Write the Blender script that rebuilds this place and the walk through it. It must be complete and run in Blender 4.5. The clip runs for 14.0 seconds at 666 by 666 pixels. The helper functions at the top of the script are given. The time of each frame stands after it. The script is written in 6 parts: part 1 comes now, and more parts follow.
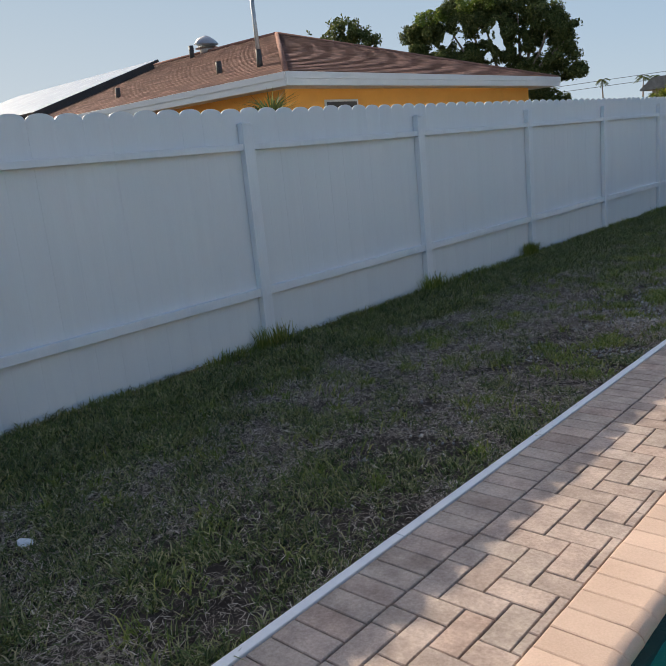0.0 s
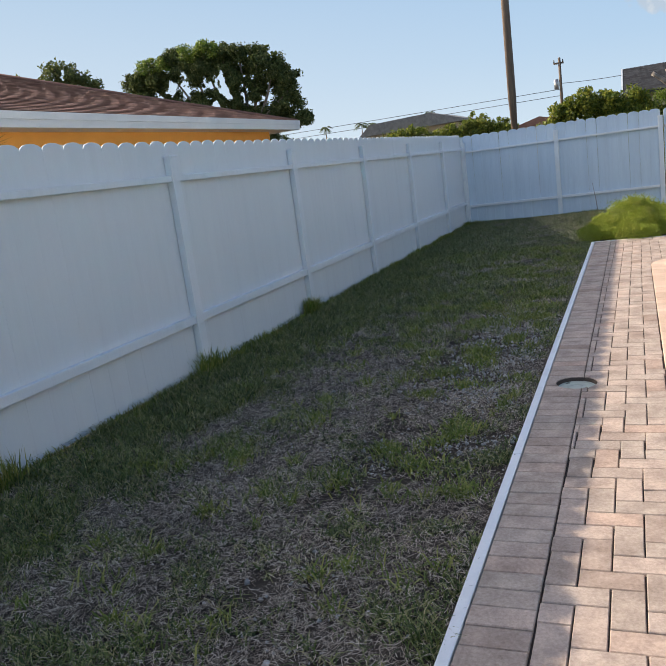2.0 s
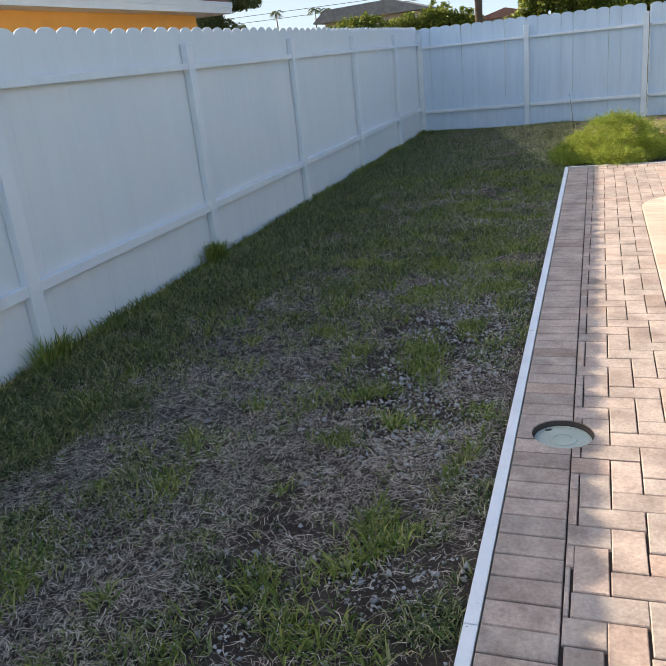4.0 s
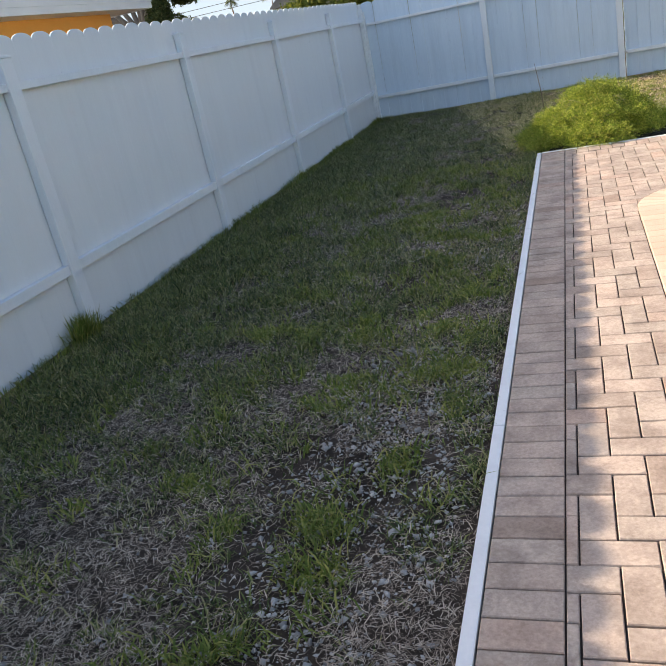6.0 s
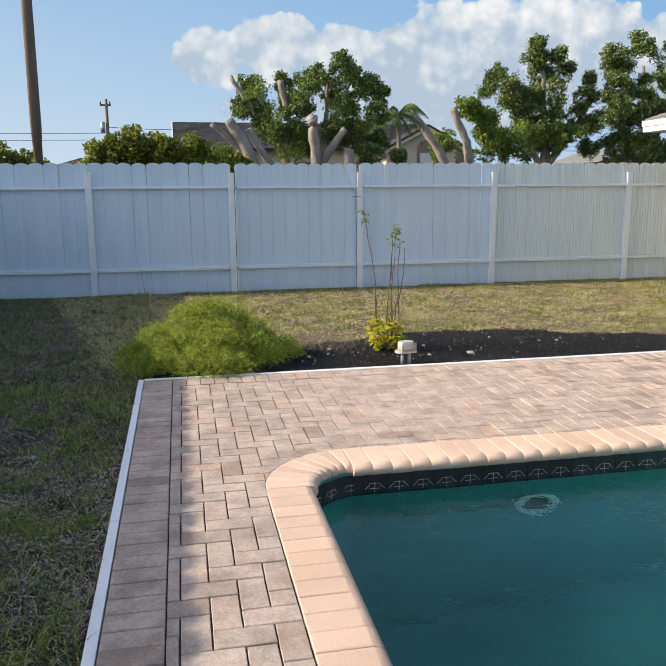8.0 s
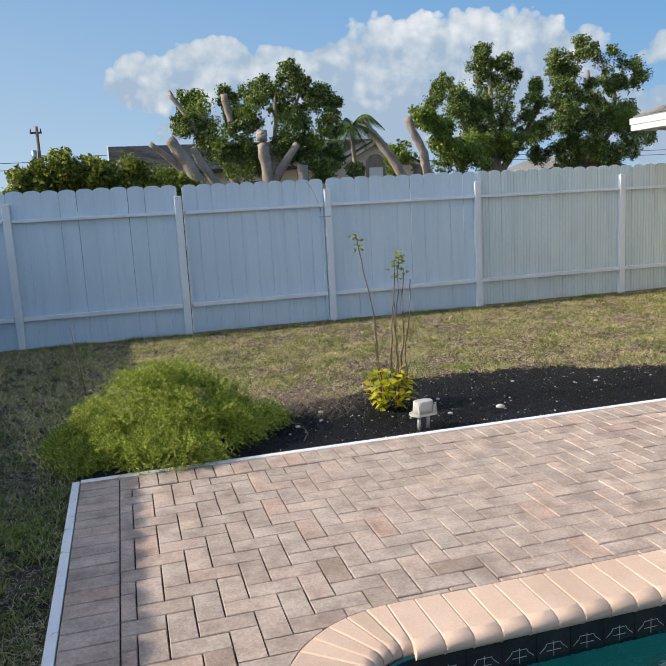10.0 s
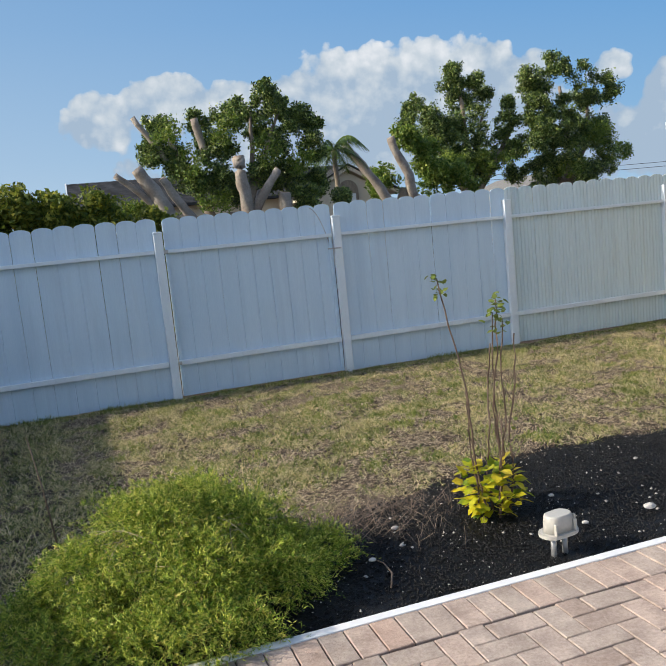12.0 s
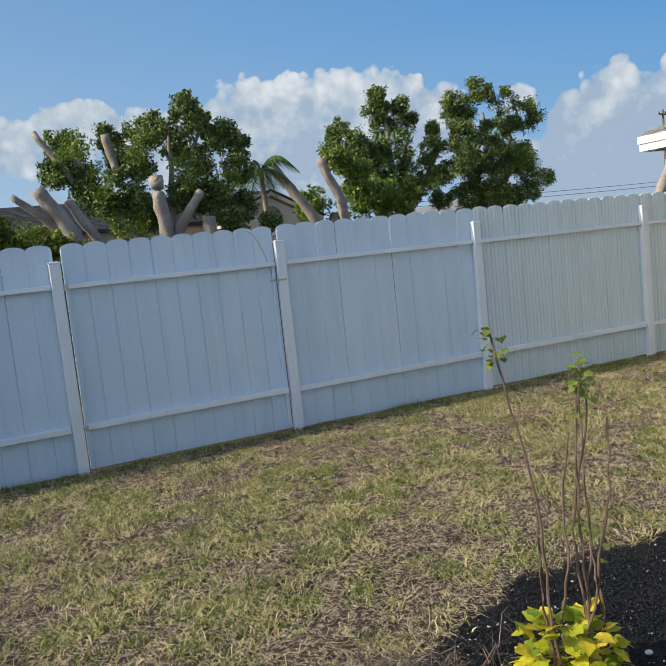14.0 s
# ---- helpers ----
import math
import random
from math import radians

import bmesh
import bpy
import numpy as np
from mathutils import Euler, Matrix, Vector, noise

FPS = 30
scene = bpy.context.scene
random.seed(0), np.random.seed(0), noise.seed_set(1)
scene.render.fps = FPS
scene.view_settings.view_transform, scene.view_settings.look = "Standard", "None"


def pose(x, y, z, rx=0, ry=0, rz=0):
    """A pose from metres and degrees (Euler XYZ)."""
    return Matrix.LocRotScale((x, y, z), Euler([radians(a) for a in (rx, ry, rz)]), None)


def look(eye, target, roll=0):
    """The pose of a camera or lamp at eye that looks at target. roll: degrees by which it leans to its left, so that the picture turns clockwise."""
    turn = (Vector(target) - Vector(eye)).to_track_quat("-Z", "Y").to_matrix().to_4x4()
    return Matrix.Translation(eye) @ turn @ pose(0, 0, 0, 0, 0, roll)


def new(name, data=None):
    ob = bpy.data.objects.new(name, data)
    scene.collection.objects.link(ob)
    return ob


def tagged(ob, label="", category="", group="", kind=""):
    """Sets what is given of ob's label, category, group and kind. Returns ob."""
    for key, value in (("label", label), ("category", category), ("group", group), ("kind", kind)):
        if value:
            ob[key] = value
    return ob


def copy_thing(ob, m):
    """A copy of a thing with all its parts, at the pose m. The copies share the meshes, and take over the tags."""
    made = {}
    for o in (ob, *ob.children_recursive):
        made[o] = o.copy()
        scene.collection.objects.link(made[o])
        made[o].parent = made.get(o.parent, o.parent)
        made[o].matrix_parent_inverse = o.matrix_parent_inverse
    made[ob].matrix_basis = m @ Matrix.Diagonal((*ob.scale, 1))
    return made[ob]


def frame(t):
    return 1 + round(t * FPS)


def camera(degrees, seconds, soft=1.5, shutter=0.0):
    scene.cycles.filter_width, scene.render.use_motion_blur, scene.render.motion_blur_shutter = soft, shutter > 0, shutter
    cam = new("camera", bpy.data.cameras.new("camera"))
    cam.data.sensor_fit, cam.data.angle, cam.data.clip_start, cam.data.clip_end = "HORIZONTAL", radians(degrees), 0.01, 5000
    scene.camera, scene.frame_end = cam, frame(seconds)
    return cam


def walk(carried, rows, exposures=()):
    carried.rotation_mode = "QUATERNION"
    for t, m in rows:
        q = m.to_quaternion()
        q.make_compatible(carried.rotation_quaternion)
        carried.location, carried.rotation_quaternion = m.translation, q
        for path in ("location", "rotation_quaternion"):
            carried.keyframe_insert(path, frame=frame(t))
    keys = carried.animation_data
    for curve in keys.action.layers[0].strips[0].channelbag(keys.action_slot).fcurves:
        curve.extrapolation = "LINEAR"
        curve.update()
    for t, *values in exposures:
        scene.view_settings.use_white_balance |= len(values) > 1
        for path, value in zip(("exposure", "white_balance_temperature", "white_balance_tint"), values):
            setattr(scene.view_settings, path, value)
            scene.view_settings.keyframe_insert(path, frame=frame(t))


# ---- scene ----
cam = camera(47.8, 14.0, 0.65)
PATH = [
    (0, (0.535, -0.069, 1.558), (-0.778, 1.368, 1.099), -5.7),
    (0.5, (0.154, 0.129, 1.557), (-1.195, 1.518, 1.057), -7.3),
    (1, (-0.12, 0.465, 1.555), (-1.391, 1.934, 1.08), -7.9),
    (1.5, (-0.389, 0.788, 1.58), (-1.434, 2.424, 1.099), -7.5),
    (2, (-0.575, 1.192, 1.563), (-1.335, 2.995, 1.149), -7.7),
    (2.2, (-0.615, 1.354, 1.576), (-1.288, 3.201, 1.202), -7.2),
    (4.3, (-0.882, 3.344, 1.647), (-1.533, 5.083, 0.905), -6.5),
    (4.5, (-0.873, 3.506, 1.649), (-1.566, 5.222, 0.891), -8.3),
    (5, (-0.84, 3.952, 1.663), (-1.609, 5.622, 0.878), -10.7),
    (5.5, (-0.913, 4.437, 1.644), (-1.697, 6.083, 0.822), -13.1),
    (6, (-0.817, 4.95, 1.604), (-1.467, 6.696, 0.876), -12.2),
    (6.5, (-0.784, 5.402, 1.593), (-1.176, 7.286, 1.047), -6.7),
    (7, (-0.801, 5.908, 1.589), (-0.877, 7.825, 1.021), -2.1),
    (7.5, (-0.75, 6.379, 1.607), (-0.583, 8.314, 1.13), 0.1),
    (8, (-0.829, 6.86, 1.596), (-0.441, 8.785, 1.216), -0.4),
    (8.2, (-0.837, 7.044, 1.59), (-0.38, 8.961, 1.248), -1.0),
    (10.3, (-0.792, 8.748, 1.617), (-0.275, 10.651, 1.281), -3.2),
    (10.5, (-0.818, 8.929, 1.619), (-0.328, 10.84, 1.289), -3.3),
    (11, (-0.797, 9.369, 1.607), (-0.326, 11.293, 1.325), -4.8),
    (11.5, (-0.815, 9.836, 1.641), (-0.357, 11.767, 1.394), -5.5),
    (12, (-0.852, 10.302, 1.661), (-0.242, 12.187, 1.391), -5.7),
    (12.5, (-0.768, 10.754, 1.66), (-0.009, 12.58, 1.367), -5.5),
    (13, (-0.729, 11.174, 1.662), (0.194, 12.927, 1.386), -4.7),
    (13.5, (-0.682, 11.525, 1.676), (0.259, 13.273, 1.432), -5.1),
    (14, (-0.575, 11.838, 1.686), (0.241, 13.65, 1.466), -6.0),
]
walk(cam, [(t, look(eye, target, roll)) for t, eye, target, roll in PATH],
     [(0, 0.5, 6950, 11), (1, 0.8, 7000, 11), (1.5, 0.74, 7000, 11), (2, 0.85, 7050, 12), (4.5, 1.22, 7050, 11), (5.5, 1.38, 7200, 11), (6.5, 0.84, 7350, 14),
      (7.5, 0.82, 6800, 11), (8, 0.75, 6850, 11), (10.5, 0.55, 6400, 9), (12, 0.54, 6450, 9), (14, 0.46, 6400, 9)])

# ---- world, sun, exposure ----
SUN_TO = Vector((-1.718, 0.2, 1.0)).normalized()
sun_el = math.asin(SUN_TO.z)
sun_az = math.atan2(SUN_TO.x, SUN_TO.y)
world = bpy.data.worlds.new("world")
scene.world = world
world.use_nodes = True
wn, wl = world.node_tree.nodes, world.node_tree.links
sky = wn.new("ShaderNodeTexSky")
sky.sky_type, sky.sun_disc = "NISHITA", False
sky.sun_elevation, sky.sun_rotation = sun_el, sun_az
sky.air_density, sky.dust_density, sky.ozone_density = 1.0, 2.2, 1.4
wn["Background"].inputs["Strength"].default_value = 0.145
wl.new(sky.outputs[0], wn["Background"].inputs["Color"])
sun_data = bpy.data.lights.new("sun", "SUN")
sun_data.energy, sun_data.angle, sun_data.color = 3.6, radians(0.53), (1.0, 0.9, 0.76)
sun = new("sun", sun_data)
sun.matrix_world = look(SUN_TO * 60, (0, 0, 0))
scene.view_settings.exposure = 0.0


# ---- materials ----
def nd(nt, kind, **kw):
    n = nt.nodes.new(kind)
    for k, v in kw.items():
        n.inputs[k.replace("_", " ")].default_value = v
    return n


def ramp(nt, fac, stops):
    r = nt.nodes.new("ShaderNodeValToRGB")
    els = r.color_ramp.elements
    while len(els) < len(stops):
        els.new(0.5)
    for e, (p, c) in zip(els, stops):
        e.position, e.color = p, (*c, 1)
    nt.links.new(fac, r.inputs[0])
    return r.outputs[0]


def mixc(nt, fac, a, b, mode="MIX"):
    m = nt.nodes.new("ShaderNodeMix")
    m.data_type, m.blend_type = "RGBA", mode
    for sock, val in ((m.inputs[0], fac), (m.inputs[6], a), (m.inputs[7], b)):
        if isinstance(val, (int, float)):
            sock.default_value = val
        elif isinstance(val, tuple):
            sock.default_value = (*val, 1)
        else:
            nt.links.new(val, sock)
    return m.outputs[2]


def mapped(nt, scale=(1, 1, 1), coord="Object"):
    tc, mp = nt.nodes.new("ShaderNodeTexCoord"), nt.nodes.new("ShaderNodeMapping")
    mp.inputs["Scale"].default_value = scale
    nt.links.new(tc.outputs[coord], mp.inputs["Vector"])
    return mp.outputs[0]


def placed(nt, scale=(1, 1, 1)):
    """Texture space in world metres, so that grain and stains run on from piece to piece."""
    g, mp = nt.nodes.new("ShaderNodeNewGeometry"), nt.nodes.new("ShaderNodeMapping")
    mp.inputs["Scale"].default_value = scale
    nt.links.new(g.outputs["Position"], mp.inputs["Vector"])
    return mp.outputs[0]


def noise_tex(nt, vec, scale, detail=4.0, rough=0.6):
    n = nd(nt, "ShaderNodeTexNoise", Scale=scale, Detail=detail, Roughness=rough)
    nt.links.new(vec, n.inputs["Vector"])
    return n.outputs["Fac"]


def material(name):
    m = bpy.data.materials.new(name)
    m.use_nodes = True
    return m, m.node_tree, m.node_tree.nodes["Principled BSDF"]


def surface(name, dark, light, rough=0.6, coarse=3.0, fine=60.0, bump=0.2, island=0.0, piece=0.0,
            stain=None, stain_amount=0.4, metal=0.0, stretch=(1, 1, 1), stain_scale=1.2, spec=0.5, spread=0.18, tones=None):
    """A worn surface: two scales of tone, stains, per-piece variation, fine relief."""
    m, nt, b = material(name)
    v = placed(nt, stretch)
    c1, f1 = noise_tex(nt, v, coarse), noise_tex(nt, v, fine, 5.0, 0.7)
    add = nd(nt, "ShaderNodeMath")
    add.operation = "MULTIPLY_ADD"
    nt.links.new(f1, add.inputs[0])
    add.inputs[1].default_value = 0.5
    half = nd(nt, "ShaderNodeMath")
    half.operation = "MULTIPLY"
    nt.links.new(c1, half.inputs[0])
    half.inputs[1].default_value = 0.5
    nt.links.new(half.outputs[0], add.inputs[2])
    col = ramp(nt, add.outputs[0], [(0.5 - spread, dark), (0.5 + spread, light)])
    for amount, node_type, out in ((island, "ShaderNodeNewGeometry", "Random Per Island"), (piece, "ShaderNodeObjectInfo", "Random")):
        if amount:
            g = nt.nodes.new(node_type)
            tone = ramp(nt, g.outputs[out], tones or [(0.0, (1 - amount,) * 3), (1.0, (1 + amount * 0.4,) * 3)])
            col = mixc(nt, 1.0, col, tone, "MULTIPLY")
    if stain:
        s = noise_tex(nt, v, stain_scale, 6.0, 0.65)
        mask = ramp(nt, s, [(0.5, (0, 0, 0)), (0.72, (stain_amount,) * 3)])
        col = mixc(nt, mask, col, stain)
    nt.links.new(col, b.inputs["Base Color"])
    b.inputs["Roughness"].default_value, b.inputs["Metallic"].default_value = rough, metal
    b.inputs["Specular IOR Level"].default_value = spec
    if bump:
        bp = nd(nt, "ShaderNodeBump", Strength=bump, Distance=0.004)
        nt.links.new(f1, bp.inputs["Height"])
        nt.links.new(bp.outputs[0], b.inputs["Normal"])
    return m


def leafy(name, stops, rough=0.5, through_light=0.35, spec=0.3):
    """Leaves and blades: tone varies from blade to blade, light passes partly through."""
    m, nt, b = material(name)
    g = nt.nodes.new("ShaderNodeNewGeometry")
    col = ramp(nt, g.outputs["Random Per Island"], stops)
    v = mapped(nt)
    col = mixc(nt, 0.5, col, mixc(nt, 1.0, col, ramp(nt, noise_tex(nt, v, 2.2), [(0.3, (0.6, 0.6, 0.55)), (0.7, (1.35, 1.3, 1.15))]), "MULTIPLY"))
    nt.links.new(col, b.inputs["Base Color"])
    b.inputs["Roughness"].default_value = rough
    b.inputs["Specular IOR Level"].default_value = spec
    tr = nt.nodes.new("ShaderNodeBsdfTranslucent")
    nt.links.new(col, tr.inputs["Color"])
    mx = nt.nodes.new("ShaderNodeMixShader")
    mx.inputs[0].default_value = through_light
    nt.links.new(b.outputs[0], mx.inputs[1])
    nt.links.new(tr.outputs[0], mx.inputs[2])
    nt.links.new(mx.outputs[0], nt.nodes["Material Output"].inputs["Surface"])
    return m


FENCE_TRIM = surface("white_fence_rail_metal", (0.68, 0.745, 0.80), (0.75, 0.81, 0.86), 0.4, 0.9, 30, 0.05, stain=(0.55, 0.61, 0.66), stain_amount=0.4, stretch=(3, 3, 1), stain_scale=1.5)
FENCE = surface("white_fence_metal", (0.66, 0.72, 0.765), (0.71, 0.77, 0.81), 0.4, 0.9, 30, 0.03, stain=(0.62, 0.67, 0.71), stain_amount=0.35, stretch=(6, 6, 0.5), stain_scale=1.5)
# Back fence: same white metal, with reflected sky blue put into its colour.
FENCE_SKY_TINT = surface("sky_tinted_white_fence_metal", (0.50, 0.635, 0.765), (0.63, 0.75, 0.86), 0.42, 0.9, 30, 0.05, stain=(0.45, 0.56, 0.67), stain_amount=0.5, stretch=(6, 6, 0.5), stain_scale=1.5)
# Ribbed bays: older white metal, with bounce from house and grass in its tint.
FENCE_OLD_BOUNCE = surface("aged_fence_metal_bounce_tint", (0.58, 0.675, 0.70), (0.68, 0.76, 0.77), 0.45, 0.9, 30, 0.05, stain=(0.5, 0.54, 0.5), stain_amount=0.5, stretch=(6, 6, 0.5), stain_scale=1.5)
BOND_TONES = [(0.0, (0.74, 0.69, 0.65)), (0.06, (0.87, 0.85, 0.83)), (0.3, (0.91, 0.935, 0.92)), (0.55, (0.97, 0.97, 0.96)), (0.9, (1.04, 1.01, 0.98)), (0.96, (1.01, 0.95, 0.91)), (1.0, (0.98, 0.88, 0.82))]
PAVER = surface("paver_clay", (0.32, 0.248, 0.21), (0.63, 0.515, 0.44), 0.9, 8.0, 70, 1.0, spread=0.16, piece=0.3, stain=(0.19, 0.145, 0.12), stain_amount=0.6, stain_scale=4.2, spec=0.2, tones=BOND_TONES)
COPING = surface("coping_clay", (0.56, 0.40, 0.30), (0.75, 0.56, 0.44), 0.85, 2.0, 150, 0.5, piece=0.14, stain=(0.42, 0.3, 0.2), stain_amount=0.35, spec=0.2)
SAND = surface("joint_sand", (0.05, 0.04, 0.034), (0.125, 0.1, 0.085), 1.0, 6, 200, 0.6, spec=0.1)
SOIL = surface("lawn_soil", (0.022, 0.017, 0.014), (0.085, 0.066, 0.052), 1.0, 2.2, 70, 1.0, stain=(0.15, 0.122, 0.1), stain_amount=0.5, stain_scale=5, spec=0.1)
EDGING = surface("white_edging", (0.74, 0.75, 0.76), (0.84, 0.84, 0.83), 0.5, 2, 50, 0.1, stain=(0.5, 0.5, 0.5), stain_amount=0.2, stain_scale=9)
PLASTER = surface("pool_plaster", (0.025, 0.2, 0.215), (0.045, 0.28, 0.29), 0.7, 0.8, 20, 0.1)
TILE = surface("pool_tile_glaze", (0.022, 0.02, 0.022), (0.045, 0.04, 0.042), 0.25, 8, 60, 0.05, piece=0.3)
TILE_LINE = surface("pool_tile_motif", (0.42, 0.42, 0.38), (0.6, 0.6, 0.54), 0.4, 8, 60, 0.05)
ORANGE = surface("orange_stucco", (0.78, 0.36, 0.075), (0.88, 0.43, 0.1), 0.85, 1.5, 80, 0.4, stain=(0.6, 0.3, 0.09), stain_amount=0.3)
BEIGE = surface("beige_stucco", (0.275, 0.25, 0.192), (0.345, 0.31, 0.24), 0.9, 1.5, 90, 0.4, stain=(0.24, 0.215, 0.165), stain_amount=0.35)
CREAM = surface("cream_stucco", (0.5, 0.44, 0.34), (0.6, 0.53, 0.42), 0.9, 1.5, 60, 0.3)
WHITE = surface("white_trim_paint", (0.56, 0.585, 0.6), (0.65, 0.67, 0.68), 0.5, 2, 40, 0.08, stain=(0.55, 0.55, 0.52), stain_amount=0.25)
SHINGLE_BROWN = surface("brown_shingle", (0.19, 0.095, 0.07), (0.40, 0.22, 0.17), 0.95, 4, 60, 0.6, island=0.45, spec=0.2)
SHINGLE_GREY = surface("grey_shingle", (0.022, 0.024, 0.028), (0.065, 0.068, 0.075), 0.95, 4, 60, 0.6, island=0.45, spec=0.2)
SHINGLE_TAN = surface("tan_grey_shingle", (0.135, 0.135, 0.13), (0.30, 0.295, 0.28), 0.95, 4, 60, 0.6, island=0.35, spec=0.2)
DARK = surface("dark_metal", (0.03, 0.028, 0.026), (0.07, 0.065, 0.06), 0.6, 5, 40, 0.1)
GREY_METAL = surface("galvanised_metal", (0.3, 0.31, 0.32), (0.5, 0.5, 0.5), 0.4, 5, 60, 0.1, metal=0.6)
# Pale grey stands for sky mirrored at a low angle on the panels.
PANEL_SHEEN = surface("solar_panel_sky_sheen", (0.45, 0.47, 0.5), (0.62, 0.64, 0.66), 0.25, 2, 30, 0.05)
POLE_WOOD = surface("pole_wood", (0.085, 0.06, 0.042), (0.21, 0.15, 0.105), 0.9, 3, 40, 0.6, stretch=(4, 4, 0.3))
BARK = surface("tree_bark", (0.14, 0.11, 0.085), (0.34, 0.28, 0.22), 0.9, 3, 30, 0.8, stretch=(2, 2, 0.6))
BARK_PALE = surface("pruned_trunk_bark", (0.15, 0.13, 0.11), (0.42, 0.37, 0.32), 0.9, 2, 25, 0.8, stain=(0.16, 0.11, 0.08), stain_amount=0.8, stain_scale=1.6)
CUT_WOOD = surface("cut_wood", (0.22, 0.16, 0.12), (0.40, 0.32, 0.25), 0.85, 6, 40, 0.4)
MULCH = surface("black_mulch", (0.003, 0.003, 0.003), (0.024, 0.024, 0.024), 0.5, 8, 120, 1.0, island=0.85, spec=0.28)
SHELL = surface("pale_pebble", (0.36, 0.34, 0.31), (0.66, 0.63, 0.58), 0.8, 8, 60, 0.4, island=0.4)
TWIG = surface("dry_twig", (0.14, 0.1, 0.07), (0.36, 0.28, 0.21), 0.9, 8, 60, 0.3, island=0.4)
STRAW_STEM = surface("dry_stalk", (0.36, 0.30, 0.18), (0.58, 0.50, 0.33), 0.8, 8, 60, 0.2)
STEM = surface("plant_stem", (0.075, 0.048, 0.035), (0.18, 0.12, 0.085), 0.8, 8, 60, 0.3)
BOX_PLASTIC = surface("beige_plastic", (0.42, 0.41, 0.37), (0.54, 0.52, 0.47), 0.45, 6, 60, 0.1, stain=(0.36, 0.33, 0.28), stain_amount=0.3)
LID = surface("skimmer_lid_plastic", (0.36, 0.40, 0.34), (0.47, 0.52, 0.44), 0.55, 6, 80, 0.15, stain=(0.25, 0.24, 0.2), stain_amount=0.35, stain_scale=5)
PAPER = surface("litter_paper", (0.6, 0.62, 0.64), (0.75, 0.76, 0.78), 0.8, 8, 40, 0.1)
# Lawn greens and straws: real dryness, plus sun and shade in their brightness.
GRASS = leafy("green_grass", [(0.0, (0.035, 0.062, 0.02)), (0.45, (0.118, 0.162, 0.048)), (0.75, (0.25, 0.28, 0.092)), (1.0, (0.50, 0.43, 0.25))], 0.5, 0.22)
GRASS_DRY_SUNLIT = leafy("sunlit_dry_grass", [(0.0, (0.05, 0.085, 0.02)), (0.35, (0.22, 0.26, 0.06)), (0.65, (0.60, 0.53, 0.25)), (1.0, (0.90, 0.76, 0.50))], 0.5, 0.3)
STRAW_SUNLIT = leafy("sunlit_straw_grass", [(0.0, (0.26, 0.18, 0.11)), (0.35, (0.62, 0.49, 0.33)), (1.0, (0.9, 0.78, 0.58))], 0.75, 0.2)
THATCH_SHADED = leafy("shaded_grey_thatch", [(0.0, (0.14, 0.108, 0.088)), (0.5, (0.41, 0.335, 0.28)), (1.0, (0.78, 0.69, 0.6))], 0.8, 0.12)
WEED = leafy("weed_tuft", [(0.0, (0.10, 0.165, 0.03)), (0.6, (0.215, 0.27, 0.06)), (1.0, (0.44, 0.42, 0.13))])
FERN = leafy("feathery_needles", [(0.0, (0.05, 0.11, 0.015)), (0.3, (0.16, 0.27, 0.03)), (0.7, (0.50, 0.58, 0.08)), (0.93, (0.80, 0.78, 0.18)), (1.0, (0.55, 0.36, 0.14))], 0.45, 0.18)
YELLOW_LEAF = leafy("yellow_leaf", [(0.0, (0.18, 0.30, 0.02)), (0.4, (0.45, 0.48, 0.02)), (1.0, (0.66, 0.58, 0.03))], 0.4, 0.4)
LEAF_DARK = leafy("glossy_leaf", [(0.0, (0.02, 0.045, 0.012)), (0.45, (0.08, 0.14, 0.03)), (0.75, (0.19, 0.27, 0.06)), (1.0, (0.38, 0.44, 0.13))], 0.38, 0.18, 0.5)
LEAF_FRESH = leafy("fresh_leaf", [(0.0, (0.06, 0.12, 0.018)), (0.6, (0.17, 0.26, 0.04)), (1.0, (0.33, 0.38, 0.08))], 0.45, 0.35, 0.4)
LEAF_GREY = leafy("dull_leaf", [(0.0, (0.045, 0.07, 0.024)), (0.6, (0.11, 0.145, 0.045)), (1.0, (0.20, 0.22, 0.08))], 0.6, 0.3)
HEDGE = leafy("hedge_leaf", [(0.0, (0.05, 0.085, 0.014)), (0.5, (0.15, 0.20, 0.03)), (1.0, (0.36, 0.36, 0.06))], 0.5, 0.35)
PALM_LEAF = leafy("palm_leaf", [(0.0, (0.05, 0.10, 0.02)), (0.6, (0.10, 0.17, 0.03)), (1.0, (0.17, 0.23, 0.05))], 0.4, 0.3)


def water_material():
    m, nt, b = material("pool_water")
    b.inputs["Base Color"].default_value = (0.30, 0.78, 0.74, 1)
    b.inputs["Roughness"].default_value, b.inputs["IOR"].default_value = 0.02, 1.33
    b.inputs["Transmission Weight"].default_value = 1.0
    v = mapped(nt)
    bp = nd(nt, "ShaderNodeBump", Strength=0.6, Distance=0.03)
    nt.links.new(noise_tex(nt, v, 5.0, 4.0), bp.inputs["Height"])
    nt.links.new(bp.outputs[0], b.inputs["Normal"])
    return m


WATER = water_material()


